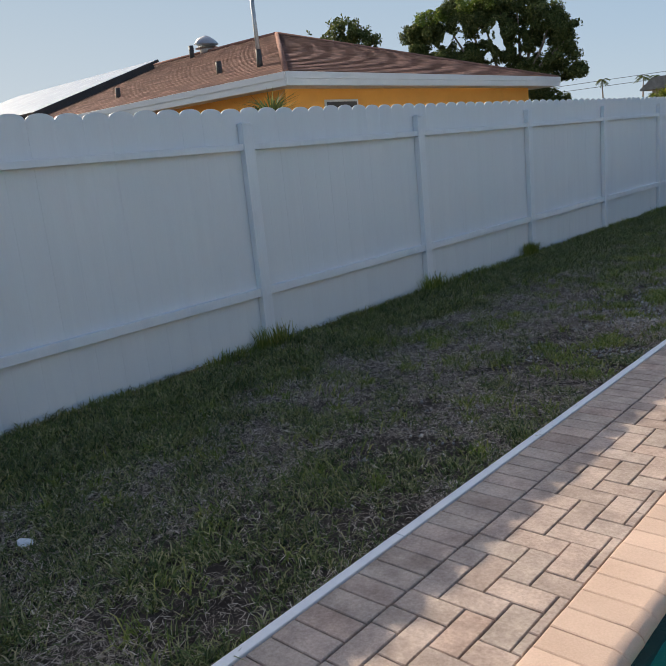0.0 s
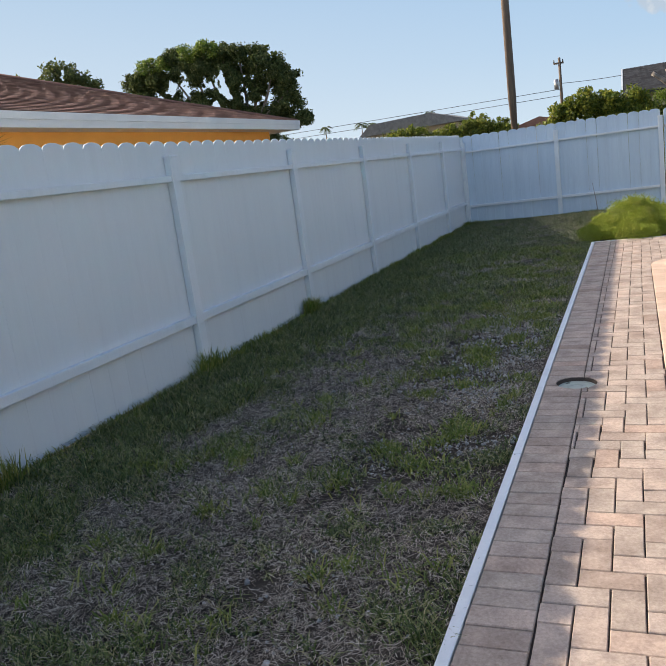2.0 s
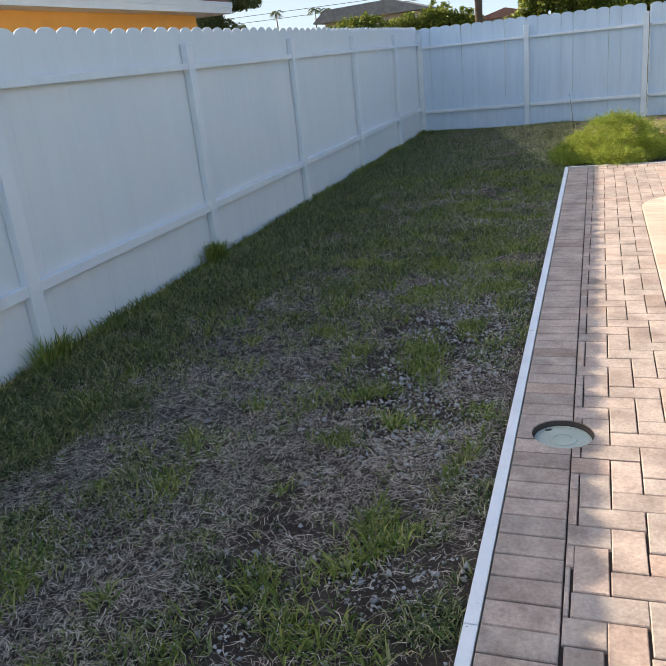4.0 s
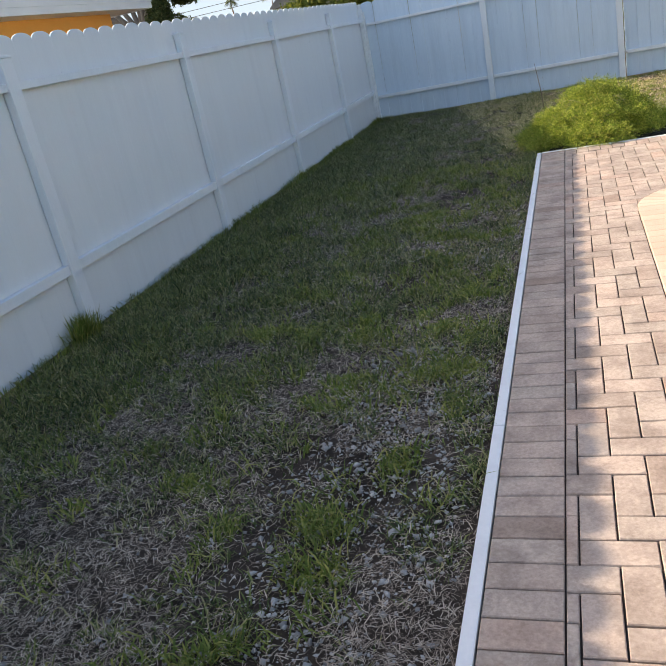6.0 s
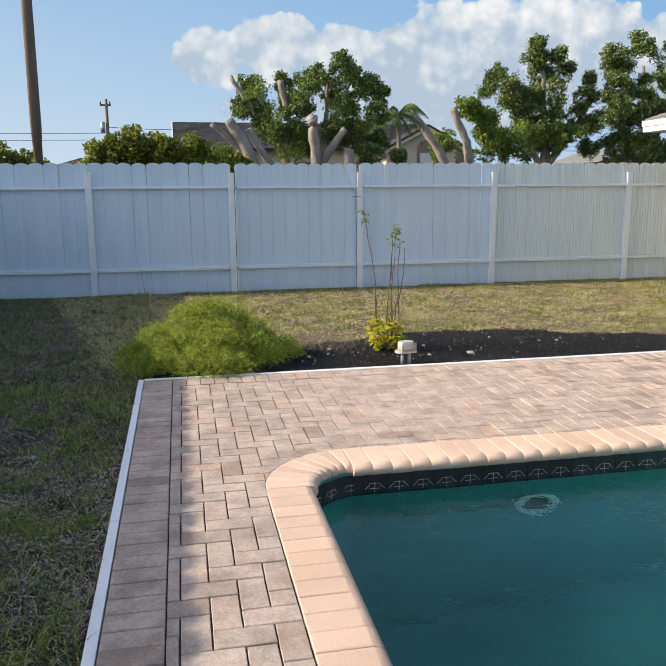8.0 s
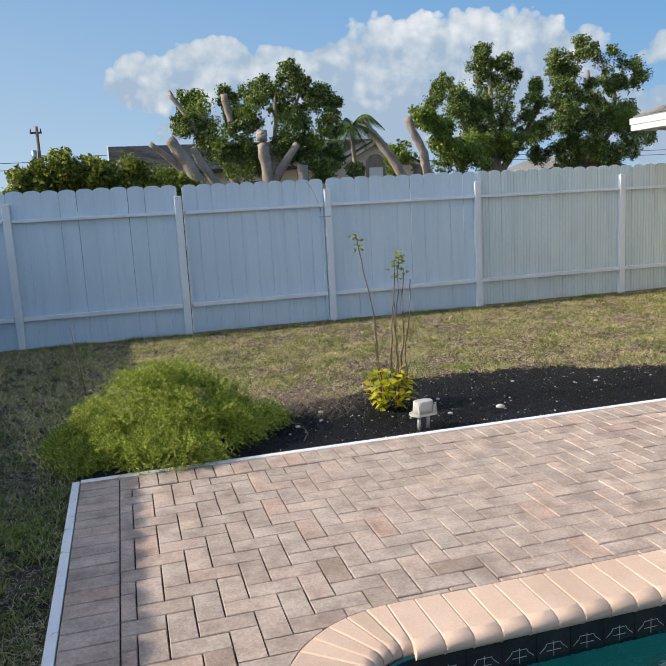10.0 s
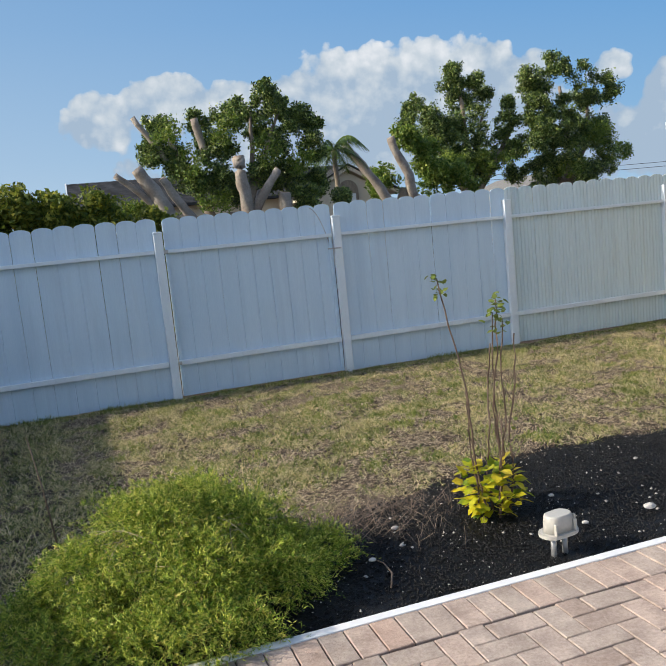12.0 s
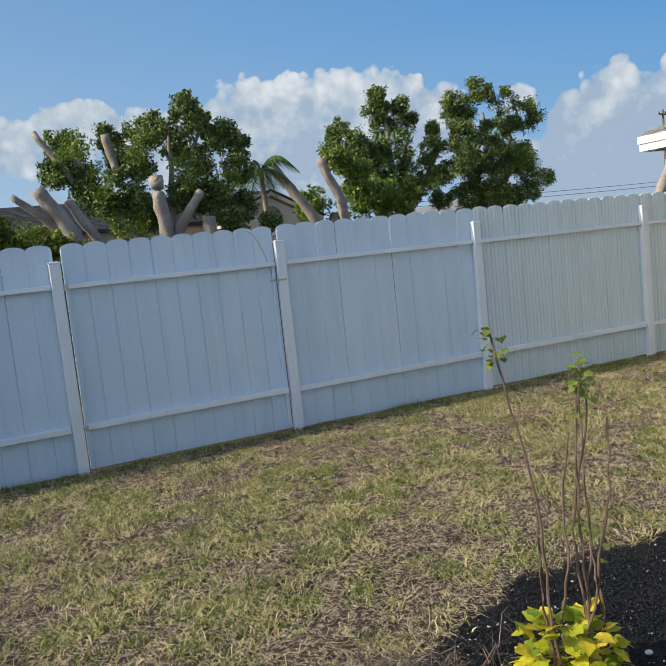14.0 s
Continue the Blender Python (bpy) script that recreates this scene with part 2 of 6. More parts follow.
# ---- mesh helpers ----
def box(bm, x0, x1, y0, y1, z0, z1, bevel=0.0):
    vs = [bm.verts.new(p) for p in ((x0, y0, z0), (x1, y0, z0), (x1, y1, z0), (x0, y1, z0), (x0, y0, z1), (x1, y0, z1), (x1, y1, z1), (x0, y1, z1))]
    fs = [bm.faces.new([vs[i] for i in f]) for f in ((3, 2, 1, 0), (4, 5, 6, 7), (0, 1, 5, 4), (1, 2, 6, 5), (2, 3, 7, 6), (3, 0, 4, 7))]
    if bevel:
        es = list({e for f in fs for e in f.edges})
        bmesh.ops.bevel(bm, geom=es, offset=bevel, segments=2, affect="EDGES", profile=0.5)
    return bm


def prism(bm, outline, axis, a, b):
    """Extrude a flat outline (list of 2D points) from a to b along axis 'x', 'y' or 'z'."""
    def put(p, h):
        return {"x": (h, p[0], p[1]), "y": (p[0], h, p[1]), "z": (p[0], p[1], h)}[axis]
    lo, hi = [bm.verts.new(put(p, a)) for p in outline], [bm.verts.new(put(p, b)) for p in outline]
    n = len(outline)
    bm.faces.new(lo[::-1])
    bm.faces.new(hi)
    for i in range(n):
        bm.faces.new((lo[i], lo[(i + 1) % n], hi[(i + 1) % n], hi[i]))
    bmesh.ops.recalc_face_normals(bm, faces=bm.faces)
    return bm


def tube(bm, pts, radii, sides=8):
    """A tapered tube along points, capped."""
    rings = []
    pts = [Vector(p) for p in pts]
    for i, p in enumerate(pts):
        d = (pts[min(i + 1, len(pts) - 1)] - pts[max(i - 1, 0)]).normalized()
        q = d.to_track_quat("Z", "Y")
        rings.append([bm.verts.new(p + q @ Vector((math.cos(a) * radii[i], math.sin(a) * radii[i], 0))) for a in (2 * math.pi * k / sides for k in range(sides))])
    for r, s in zip(rings, rings[1:]):
        for k in range(sides):
            f = bm.faces.new((r[k], r[(k + 1) % sides], s[(k + 1) % sides], s[k]))
            f.smooth = True
    bm.faces.new(rings[0][::-1])
    bm.faces.new(rings[-1])
    return bm


def to_mesh(name, bm, mat):
    me = bpy.data.meshes.new(name)
    bm.to_mesh(me)
    bm.free()
    me.materials.append(mat)
    return me


def part(name, bm, mat, parent=None, label=""):
    ob = new(name, to_mesh(name, bm, mat))
    ob.parent = parent
    if label:
        tagged(ob, label)
    return ob


def thing(name, at, label, category, group="", kind=""):
    ob = new(name)
    ob.location = at
    ob.empty_display_size = 0.1
    return tagged(ob, label, category, group, kind)


def setting(name, bm, mat, label, category):
    return tagged(part(name, bm, mat), label, category, kind="structure")


def raw_mesh(name, verts, faces, mat):
    """Mesh from numpy arrays: verts (n,3), faces (m,k)."""
    me = bpy.data.meshes.new(name)
    k = faces.shape[1]
    me.vertices.add(len(verts))
    me.vertices.foreach_set("co", np.asarray(verts, dtype=np.float32).ravel())
    me.loops.add(faces.size)
    me.loops.foreach_set("vertex_index", faces.astype(np.int32).ravel())
    me.polygons.add(len(faces))
    me.polygons.foreach_set("loop_start", np.arange(0, faces.size, k, dtype=np.int32))
    me.update(calc_edges=True)
    me.validate()
    me.materials.append(mat)
    return me


rng = np.random.default_rng(7)


def blades(name, base, height, width, lean, mat, simple=False):
    """Grass blades: base (n,3), arrays of height, width, lean (horizontal reach as a share of height)."""
    n = len(base)
    a, b = rng.uniform(0, 2 * np.pi, n), rng.uniform(0, 2 * np.pi, n)
    side = np.stack([np.cos(b), np.sin(b), np.zeros(n)], 1) * (width / 2)[:, None]
    out = np.stack([np.cos(a), np.sin(a), np.zeros(n)], 1)
    up = np.array([0, 0, 1.0])
    mid = base + out * (height * lean * 0.4)[:, None] + up * (height * 0.6)[:, None]
    tip = base + out * (height * lean)[:, None] + up * (height * np.clip(1 - 0.35 * lean, 0.12, 1))[:, None]
    if simple:
        # a lying straw, bent sideways and arched clear of the ground
        bend = np.stack([-out[:, 1], out[:, 0], np.zeros(n)], 1) * (height * lean * rng.normal(0, 0.22, n))[:, None]
        mid = (base + tip) / 2 + bend + up * (height * 0.35)[:, None]
        v = np.stack([base - side, base + side, mid + side, mid - side, tip + side * 0.4, tip - side * 0.4], 1).reshape(-1, 3)
        i = np.arange(n)[:, None] * 6
        quads = np.concatenate([i + np.array([0, 1, 2, 3]), i + np.array([3, 2, 4, 5])], 1).reshape(-1, 4)
        return raw_mesh(name, v, quads, mat)
    v = np.stack([base - side, base + side, mid + side * 0.8, mid - side * 0.8, tip], 1).reshape(-1, 3)
    i = np.arange(n)[:, None] * 5
    tri = np.concatenate([i + np.array([0, 1, 2]), i + np.array([0, 2, 3]), i + np.array([3, 2, 4])], 1).reshape(-1, 3)
    return raw_mesh(name, v, tri, mat)


def fbm(x, y, s, seed=0.0):
    """Cheap smooth 2D noise in 0..1 for patches."""
    r = np.random.default_rng(int(seed * 1000) + 5)
    out = np.zeros_like(x)
    total = 0.0
    for o in range(4):
        for _ in range(4):
            ang, ph = r.uniform(0, 2 * np.pi), r.uniform(0, 2 * np.pi)
            f = s * (2 ** o) * r.uniform(0.7, 1.4)
            out += np.sin(f * (x * np.cos(ang) + y * np.sin(ang)) + ph + 1.3 * np.sin(f * 0.6 * (y * np.cos(ang) - x * np.sin(ang)) + ph * 2)) / (1.6 ** o)
            total += 1 / (1.6 ** o)
    return np.clip(0.5 + out / total * 1.2, 0, 1)


# ---- ground ----
LAWN_X0, DECK_X0, DECK_X1, DECK_Y0, DECK_Y1, DECK_Z = -4.2, -1.17, 7.74, -3.4, 13.075, 0.04
POOL = (-0.2, 4.4, 1.0, 10.8)
bm = bmesh.new()
FAR = 2500
for x0, x1, y0, y1 in ((-FAR, DECK_X0 - 0.02, -FAR, FAR), (DECK_X1, FAR, -FAR, FAR), (DECK_X0 - 0.02, DECK_X1, DECK_Y1 + 0.02, FAR), (DECK_X0 - 0.02, DECK_X1, -FAR, DECK_Y0)):
    bm.faces.new([bm.verts.new(p) for p in ((x0, y0, 0), (x1, y0, 0), (x1, y1, 0), (x0, y1, 0))])
setting("ground", bm, SOIL, "sandy soil ground under a worn dry lawn", "ground")


# ---- fences ----
def board_mesh(width, top, base=0.03, groove=0.016, mat=None):
    """A picket board seen from +y, with a rounded top and chamfered edges."""
    return profile_board(width, top, base, [(0, groove), (0.03, 0.0), (0.5, 0.0), (0.97, 0.0), (1.0, groove)], mat or FENCE)


def profile_board(width, top, base, profile, mat):
    """Board with a face profile of (share of width, setback) and a rounded top, one closed piece."""
    bm = bmesh.new()
    shares = sorted({s for s, _ in profile} | {k / 12 for k in range(13)})
    ps, pd = [s for s, _ in profile], [d for _, d in profile]
    cols = []
    for s in shares:
        u, y = (s - 0.5) * width, -0.009 + 0.35 * float(np.interp(s, ps, pd))
        z = top - 0.046 * (1 - math.sqrt(max(0.0, 1 - (2 * s - 1) ** 2)))
        cols.append([bm.verts.new(p) for p in ((u, y, base), (u, y, z), (u, 0.001, z), (u, 0.001, base))])
    for p, q in zip(cols, cols[1:]):
        for i in range(4):
            j = (i + 1) % 4
            bm.faces.new((p[i], q[i], q[j], p[j]))
    bm.faces.new(cols[0])
    bm.faces.new(cols[-1][::-1])
    bmesh.ops.recalc_face_normals(bm, faces=bm.faces)
    return to_mesh("fence_board", bm, mat)


def ribbed_mesh(width, top, ribs=4):
    """A board with narrow upright ribs on its face."""
    prof = [(0.0, 0.02)]
    for k in range(ribs):
        a = k / ribs
        prof += [(a + 0.05, 0.0), (a + 0.19, 0.0), (a + 0.21, 0.022), (a + 0.245, 0.022)]
    return profile_board(width, top, 0.03, prof + [(1.0, 0.009)], FENCE_OLD_BOUNCE)


def post_mesh(top, size=0.1):
    bm = bmesh.new()
    h = size / 2
    box(bm, -h, h, -0.044, 0.018, -0.1, top - 0.02, 0.006)
    box(bm, -h - 0.004, h + 0.004, -0.048, 0.019, top - 0.022, top - 0.006, 0.003)
    box(bm, -h * 0.8, h * 0.8, -0.038, 0.012, top - 0.006, top, 0.002)
    return to_mesh("fence_post", bm, FENCE_TRIM)


def child(name, me, parent, m):
    ob = new(name, me)
    ob.parent = parent
    ob.matrix_local = m
    return ob


def rail_bm(length, z0, z1, depth=0.05):
    return box(bmesh.new(), 0, length, -depth, 0, z0, z1, 0.004)


def fence_run(fence, stations, top, post_top, rails, ribbed=(), skip=(), end_post=True, groove=0.016, mat=None, post=0.1, uneven=1.0):
    """Posts at stations along the fence's own x; boards behind, rails between; camera side is -y."""
    pm = post_mesh(post_top, post)
    for i, s in enumerate(stations):
        if i < len(stations) - 1 or end_post:
            child("fence_post", pm, fence, pose(s, 0, 0, 0, 0, 0))
    for i, (a, b) in enumerate(zip(stations, stations[1:])):
        if i in skip:
            continue
        n = max(1, round((b - a) / 0.203))
        w = (b - a) / n
        me = ribbed_mesh(w - 0.0004, top) if i in ribbed else board_mesh(w - 0.0004, top, 0.016, groove, mat)
        for k in range(n):
            child("fence_board", me, fence, pose(a + w * (k + 0.5), 0.03 + 0.0015 * uneven * ((k * 7 + i) % 3), 0.004 * math.sin(i * 2.1 + k), 0, 0.12 * uneven * math.sin(k * 1.7 + i), 0))
        for z0, z1 in rails:
            r = part("fence_rail", rail_bm(b - a - 0.104, z0, z1), FENCE_TRIM, fence)
            r.matrix_local = pose(a + 0.052, 0.02, 0)


RAILS = ((1.662, 1.714), (0.452, 0.522))
fence_w = thing("fence", (-4.155, 0, 0.0), "tall white metal picket fence with scalloped top along the shaded lawn", "fence")
WY0, WSTEP = 4.24 - 2.455 * 4, 2.455
fence_w.matrix_world = pose(-4.155, WY0, 0, 0, 0, 90)
fence_run(fence_w, [WSTEP * k for k in range(10)] + [18.47 - WY0], 2.0, 1.88, RAILS, groove=0.002, post=0.112, uneven=0.12)
BACK_Y = 18.49
fence_n = thing("fence", (-4.155, BACK_Y, 0), "white metal picket fence with scalloped top behind the dry lawn", "fence")
BACK = [0.03, 2.05, 4.115, 6.11, 8.34, 10.755, 11.99]
fence_run(fence_n, BACK, 1.972, 1.825, ((1.592, 1.632), (0.375, 0.428)), ribbed=(4, 5), skip=(2,), end_post=False, mat=FENCE_SKY_TINT, post=0.092)

# corner filler where the two fences meet
bm = bmesh.new()
box(bm, -0.06, 0.03, -0.03, 0.06, 0.02, 1.95, 0.004)
part("corner_filler", bm, FENCE, fence_n)

# the gate between two posts of the back fence
gate = thing("fence_gate", (-4.155 + BACK[2], BACK_Y, 0), "closed white metal picket gate with scalloped top, chained shut", "gate")
GW = BACK[3] - BACK[2]
gm = board_mesh(0.1885 - 0.0004, 1.965, mat=FENCE_SKY_TINT)
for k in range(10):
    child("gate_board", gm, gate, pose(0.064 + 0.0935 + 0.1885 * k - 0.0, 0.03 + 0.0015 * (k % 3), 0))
for z0, z1 in ((1.588, 1.628), (0.378, 0.43)):
    part("gate_rail", rail_bm(GW - 0.13, z0, z1), FENCE_TRIM, gate).matrix_local = pose(0.066, 0.02, 0)
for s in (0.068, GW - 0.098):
    part("gate_stile", box(bmesh.new(), s, s + 0.03, -0.012, 0.02, 0.07, 1.63, 0.003), FENCE_SKY_TINT, gate)
latch = part("gate_latch", box(bmesh.new(), GW - 0.13, GW + 0.03, -0.05, -0.03, 1.448, 1.464, 0.003), GREY_METAL, gate, "grey metal gate latch")
bm = bmesh.new()
tube(bm, [(GW - 0.30 + 0.05 * t, -0.018 - 0.02 * math.sin(t), 1.93 - 0.42 * (t / 4.2) ** 1.6) for t in np.linspace(0, 4.2, 12)], [0.005] * 12, 5)
part("gate_chain", bm, GREY_METAL, gate, "thin hanging grey chain")
for z in (0.405, 1.608):
    part("gate_hinge", box(bmesh.new(), 0.04, 0.085, -0.048, -0.02, z - 0.02, z + 0.02, 0.004), GREY_METAL, gate)

# bracket where the fence meets the house
for z in (1.61, 0.37):
    br = tagged(part("fence_bracket", box(bmesh.new(), 7.74, 7.84, BACK_Y - 0.06, BACK_Y - 0.015, z - 0.03, z + 0.03, 0.004), FENCE), "small white metal bracket joining fence rail to wall", "bracket", "fence brackets")


# ---- roofs and houses ----
def roof_face(name, a, b, inward, z, slope, run, inset_a, inset_b, mat, parent, course=0.15, tab=0.3):
    """Shingle courses of one roof face, from the eave a-b inward; each tab proud at its lower edge."""
    a, b, w = np.array(a, float), np.array(b, float), np.array(inward, float)
    along = (b - a) / np.linalg.norm(b - a)
    length = np.linalg.norm(b - a)
    step = course / math.hypot(1, slope)
    v = []
    r = np.random.default_rng(int(length * 100) + int(run * 10))
    k = 0
    while k * step < run:
        u0, u1 = k * step, min((k + 1.15) * step, run)
        s0, s1 = inset_a * u0, length - inset_b * u0
        t0, t1 = inset_a * u1, length - inset_b * u1
        cut = np.arange(s0 - r.uniform(0, tab), s1 + tab, tab)
        for c in cut:
            p0, p1 = max(c, s0), min(c + tab * 0.985, s1)
            q0, q1 = max(c, t0), min(c + tab * 0.985, t1)
            if p1 - p0 < 0.01 or q1 < q0:
                continue
            lift = 0.012 + r.uniform(0, 0.006)
            for s, u, h in ((p0, u0, lift), (p1, u0, lift), (q1, u1, 0.002), (q0, u1, 0.002)):
                xy = a + along * s + w * u
                v.append((xy[0], xy[1], z + slope * u + h))
        k += 1
    v = np.array(v)
    ob = new(name, raw_mesh(name, v, np.arange(len(v)).reshape(-1, 4), mat))
    ob.parent = parent
    return tagged(ob, kind="stuff")


def hip_roof(parent, x0, x1, y0, y1, z, slope, mat, trim=None, fascia=0.18):
    """Hip roof over an eave rectangle, ridge along the longer side."""
    half = min(x1 - x0, y1 - y0) / 2
    top = z + slope * half
    bm = bmesh.new()
    if x1 - x0 >= y1 - y0:
        r0, r1 = (x0 + half, y0 + half), (x1 - half, y0 + half)
    else:
        r0, r1 = (x0 + half, y0 + half), (x0 + half, y1 - half)
    e = [bm.verts.new((x, y, z - 0.004)) for x, y in ((x0, y0), (x1, y0), (x1, y1), (x0, y1))]
    s, t = bm.verts.new((*r0, top - 0.004)), bm.verts.new((*r1, top - 0.004))
    fs = ((e[0], e[1], t, s), (e[1], e[2], t), (e[2], e[3], s, t), (e[3], e[0], s)) if x1 - x0 >= y1 - y0 else ((e[0], e[1], s), (e[1], e[2], t, s), (e[2], e[3], t), (e[3], e[0], s, t))
    for f in fs:
        bm.faces.new(f)
    bm.faces.new(e[::-1])
    roof = part("roof", bm, mat, parent)
    for nm, a, b, w in (("shingles", (x0, y0), (x1, y0), (0, 1)), ("shingles", (x1, y0), (x1, y1), (-1, 0)), ("shingles", (x1, y1), (x0, y1), (0, -1)), ("shingles", (x0, y1), (x0, y0), (1, 0))):
        roof_face(nm, a, b, w, z, slope, half, 1, 1, mat, roof)
    bm = bmesh.new()
    for a, b in zip(((x0, y0), (x1, y0), (x1, y1), (x0, y1)), (r0, r1, r1, r0) if x1 - x0 >= y1 - y0 else (r0, r0, r1, r1)):
        tube(bm, [(*a, z + 0.005), (*b, top + 0.005)], [0.05, 0.05], 6)
    tube(bm, [(*r0, top + 0.005), (*r1, top + 0.005)], [0.05, 0.05], 6)
    part("ridge_cap", bm, mat, roof)
    if trim:
        bm = bmesh.new()
        for x, xx, y, yy in ((x0, x1, y0 - 0.03, y0 - 0.004), (x0, x1, y1 + 0.004, y1 + 0.03), (x0 - 0.03, x0 - 0.004, y0 - 0.03, y1 + 0.03), (x1 + 0.004, x1 + 0.03, y0 - 0.03, y1 + 0.03)):
            box(bm, x, xx, y, yy, z - fascia, z + 0.012, 0.004)
        part("fascia", bm, trim, parent)
        bm = bmesh.new()
        for x, xx, y, yy in ((x0, x1, y0 - 0.045, y0 - 0.031), (x0, x1, y1 + 0.031, y1 + 0.045), (x0 - 0.045, x0 - 0.031, y0 - 0.045, y1 + 0.045), (x1 + 0.031, x1 + 0.045, y0 - 0.045, y1 + 0.045)):
            box(bm, x, xx, y, yy, z - fascia * 0.45, z + 0.018, 0.003)
        part("drip_edge", bm, trim, parent)
        part("soffit", box(bmesh.new(), x0 + 0.01, x1 - 0.01, y0 + 0.01, y1 - 0.01, z - fascia + 0.02, z - fascia + 0.035), trim, parent)
    return roof


# orange neighbour house behind the left fence
EX, EY0, EY1, EZ, ES = -8.2, 9.0, 18.85, 2.9, 0.335
orange = thing("house", (EX - 8, 13, 0), "single-storey orange stucco house with brown shingle hip roof", "house")
orange.location = (0, 0, 0)
part("wall", box(bmesh.new(), EX - 17.5, EX - 0.55, EY0 + 0.5, EY1 - 0.55, 0, EZ - 0.165), ORANGE, orange)
roof_o = hip_roof(orange, EX - 18, EX, EY0, EY1, EZ, ES, SHINGLE_BROWN, WHITE, 0.2)
win = part("window", box(bmesh.new(), EX - 0.56, EX - 0.535, 10.47, 11.42, 1.2, 2.53, 0.005), WHITE, orange, "white framed window under the eave")
part("pane", box(bmesh.new(), EX - 0.545, EX - 0.53, 10.52, 11.37, 1.26, 2.49), DARK, win, "dark window pane")

# own house at the end of the back fence
HX, HY1 = 7.78, 18.46
house = thing("house", (0, 0, 0), "beige stucco house with white fascia and grey shingle roof", "house")
part("wall", box(bmesh.new(), HX, HX + 11, -6, HY1, -0.05, 2.55), BEIGE, house)
hip_roof(house, HX - 0.68, HX + 11.6, -6.6, HY1 + 0.42, 2.66, 0.42, SHINGLE_TAN, WHITE, 0.17)

# ---- pool ----
px0, px1, py0, py1 = POOL
WZ = -0.125
R_IN = 0.33


def rounded(x0, x1, y0, y1, r, seg=10):
    pts = []
    for cx, cy, a0 in ((x1 - r, y1 - r, 0), (x0 + r, y1 - r, 90), (x0 + r, y0 + r, 180), (x1 - r, y0 + r, 270)):
        for k in range(seg + 1):
            a = radians(a0 + 90 * k / seg)
            pts.append((cx + r * math.cos(a), cy + r * math.sin(a)))
    return pts


ring = rounded(px0 - 0.015, px1 + 0.015, py0 - 0.015, py1 + 0.015, R_IN)
bm = bmesh.new()
lo, hi = [bm.verts.new((x, y, -1.7)) for x, y in ring], [bm.verts.new((x, y, 0.0)) for x, y in ring]
bm.faces.new(lo)
for i in range(len(ring)):
    j = (i + 1) % len(ring)
    bm.faces.new((lo[j], lo[i], hi[i], hi[j]))
pool = setting("pool_basin", bm, PLASTER, "in-ground swimming pool basin with blue-green plaster", "pool")
bm = bmesh.new()
band = rounded(px0 - 0.009, px1 + 0.009, py0 - 0.009, py1 + 0.009, R_IN)
lo, hi = [bm.verts.new((x, y, -0.165)) for x, y in band], [bm.verts.new((x, y, -0.012)) for x, y in band]
for i in range(len(band)):
    j = (i + 1) % len(band)
    bm.faces.new((lo[j], lo[i], hi[i], hi[j]))
part("tile_backing", bm, TILE, pool)
bm = bmesh.new()
bm.faces.new([bm.verts.new((x, y, WZ)) for x, y in rounded(px0 - 0.012, px1 + 0.012, py0 - 0.012, py1 + 0.012, R_IN)])
water = setting("water", bm, WATER, "still teal pool water with faint ripples", "water")
water.visible_shadow = False

# underwater light on the far wall
lamp = thing("pool_light", (1.2, py1 + 0.01, -0.5), "round underwater pool light with white rim", "pool light")
bm = bmesh.new()
tor = [[None] * 8 for _ in range(28)]
for i in range(28):
    a = 2 * math.pi * i / 28
    for j in range(8):
        c = 2 * math.pi * j / 8
        rr = 0.115 + 0.03 * math.cos(c)
        tor[i][j] = bm.verts.new((rr * math.cos(a), -0.03 - 0.018 * math.sin(c), rr * math.sin(a)))
for i in range(28):
    for j in range(8):
        bm.faces.new((tor[i][j], tor[(i + 1) % 28][j], tor[(i + 1) % 28][(j + 1) % 8], tor[i][(j + 1) % 8])).smooth = True
part("rim", bm, WHITE, lamp, "white rim")
bm = bmesh.new()
tube(bm, [(0, 0.01, 0), (0, -0.035, 0)], [0.088, 0.088], 24)
part("lens", bm, DARK, lamp, "dark lens")


def drift_y(y):
    """The bond closes up slightly towards the end of the deck."""
    k = min(max((y - 10.2) / 1.8, 0.0), 1.0)
    return y - 0.09 * k * k * (3 - 2 * k)


def drift_x(y):
    return float(np.interp(y, [4.5, 5.3, 7.0, 9.0, 12.0], [-0.045, -0.014, -0.008, 0.0, 0.02]))


def herring(clip, keep):
    """Rectangles of a 90-degree herringbone bond clipped to clip=(x0,x1,y0,y1)."""
    W, L, ox, oy, sy = 0.1125, 0.225, -0.78, 8.76, 1.0285
    out = []
    x0, x1, y0, y1 = clip
    for i in range(-400, 400):
        for j in range(-160, 160):
            hx, hy = ox + i * W + j * L, oy + (i * W - j * L) * sy
            for rx, ry, w, h in ((hx, hy, L, W * sy), (hx + L, hy + (W - L) * sy, W, L * sy)):
                rx, ry, h = rx + drift_x(ry), drift_y(ry), drift_y(ry + h) - drift_y(ry)
                if rx + w <= x0 or rx >= x1 or ry + h <= y0 or ry >= y1:
                    continue
                a0, a1, b0, b1 = max(rx, x0), min(rx + w, x1), max(ry, y0), min(ry + h, y1)
                if a1 - a0 > 0.018 and b1 - b0 > 0.018 and keep((a0 + a1) / 2, (b0 + b1) / 2, a0, a1, b0, b1):
                    out.append((a0, a1, b0, b1))
    return out


# sand bed under the pavers, round the pool
LID_C, LID_R = (-0.98, 6.065), 0.128
bm = bmesh.new()
lx0, lx1, ly0, ly1 = LID_C[0] - 0.125, LID_C[0] + 0.125, LID_C[1] - 0.125, LID_C[1] + 0.125
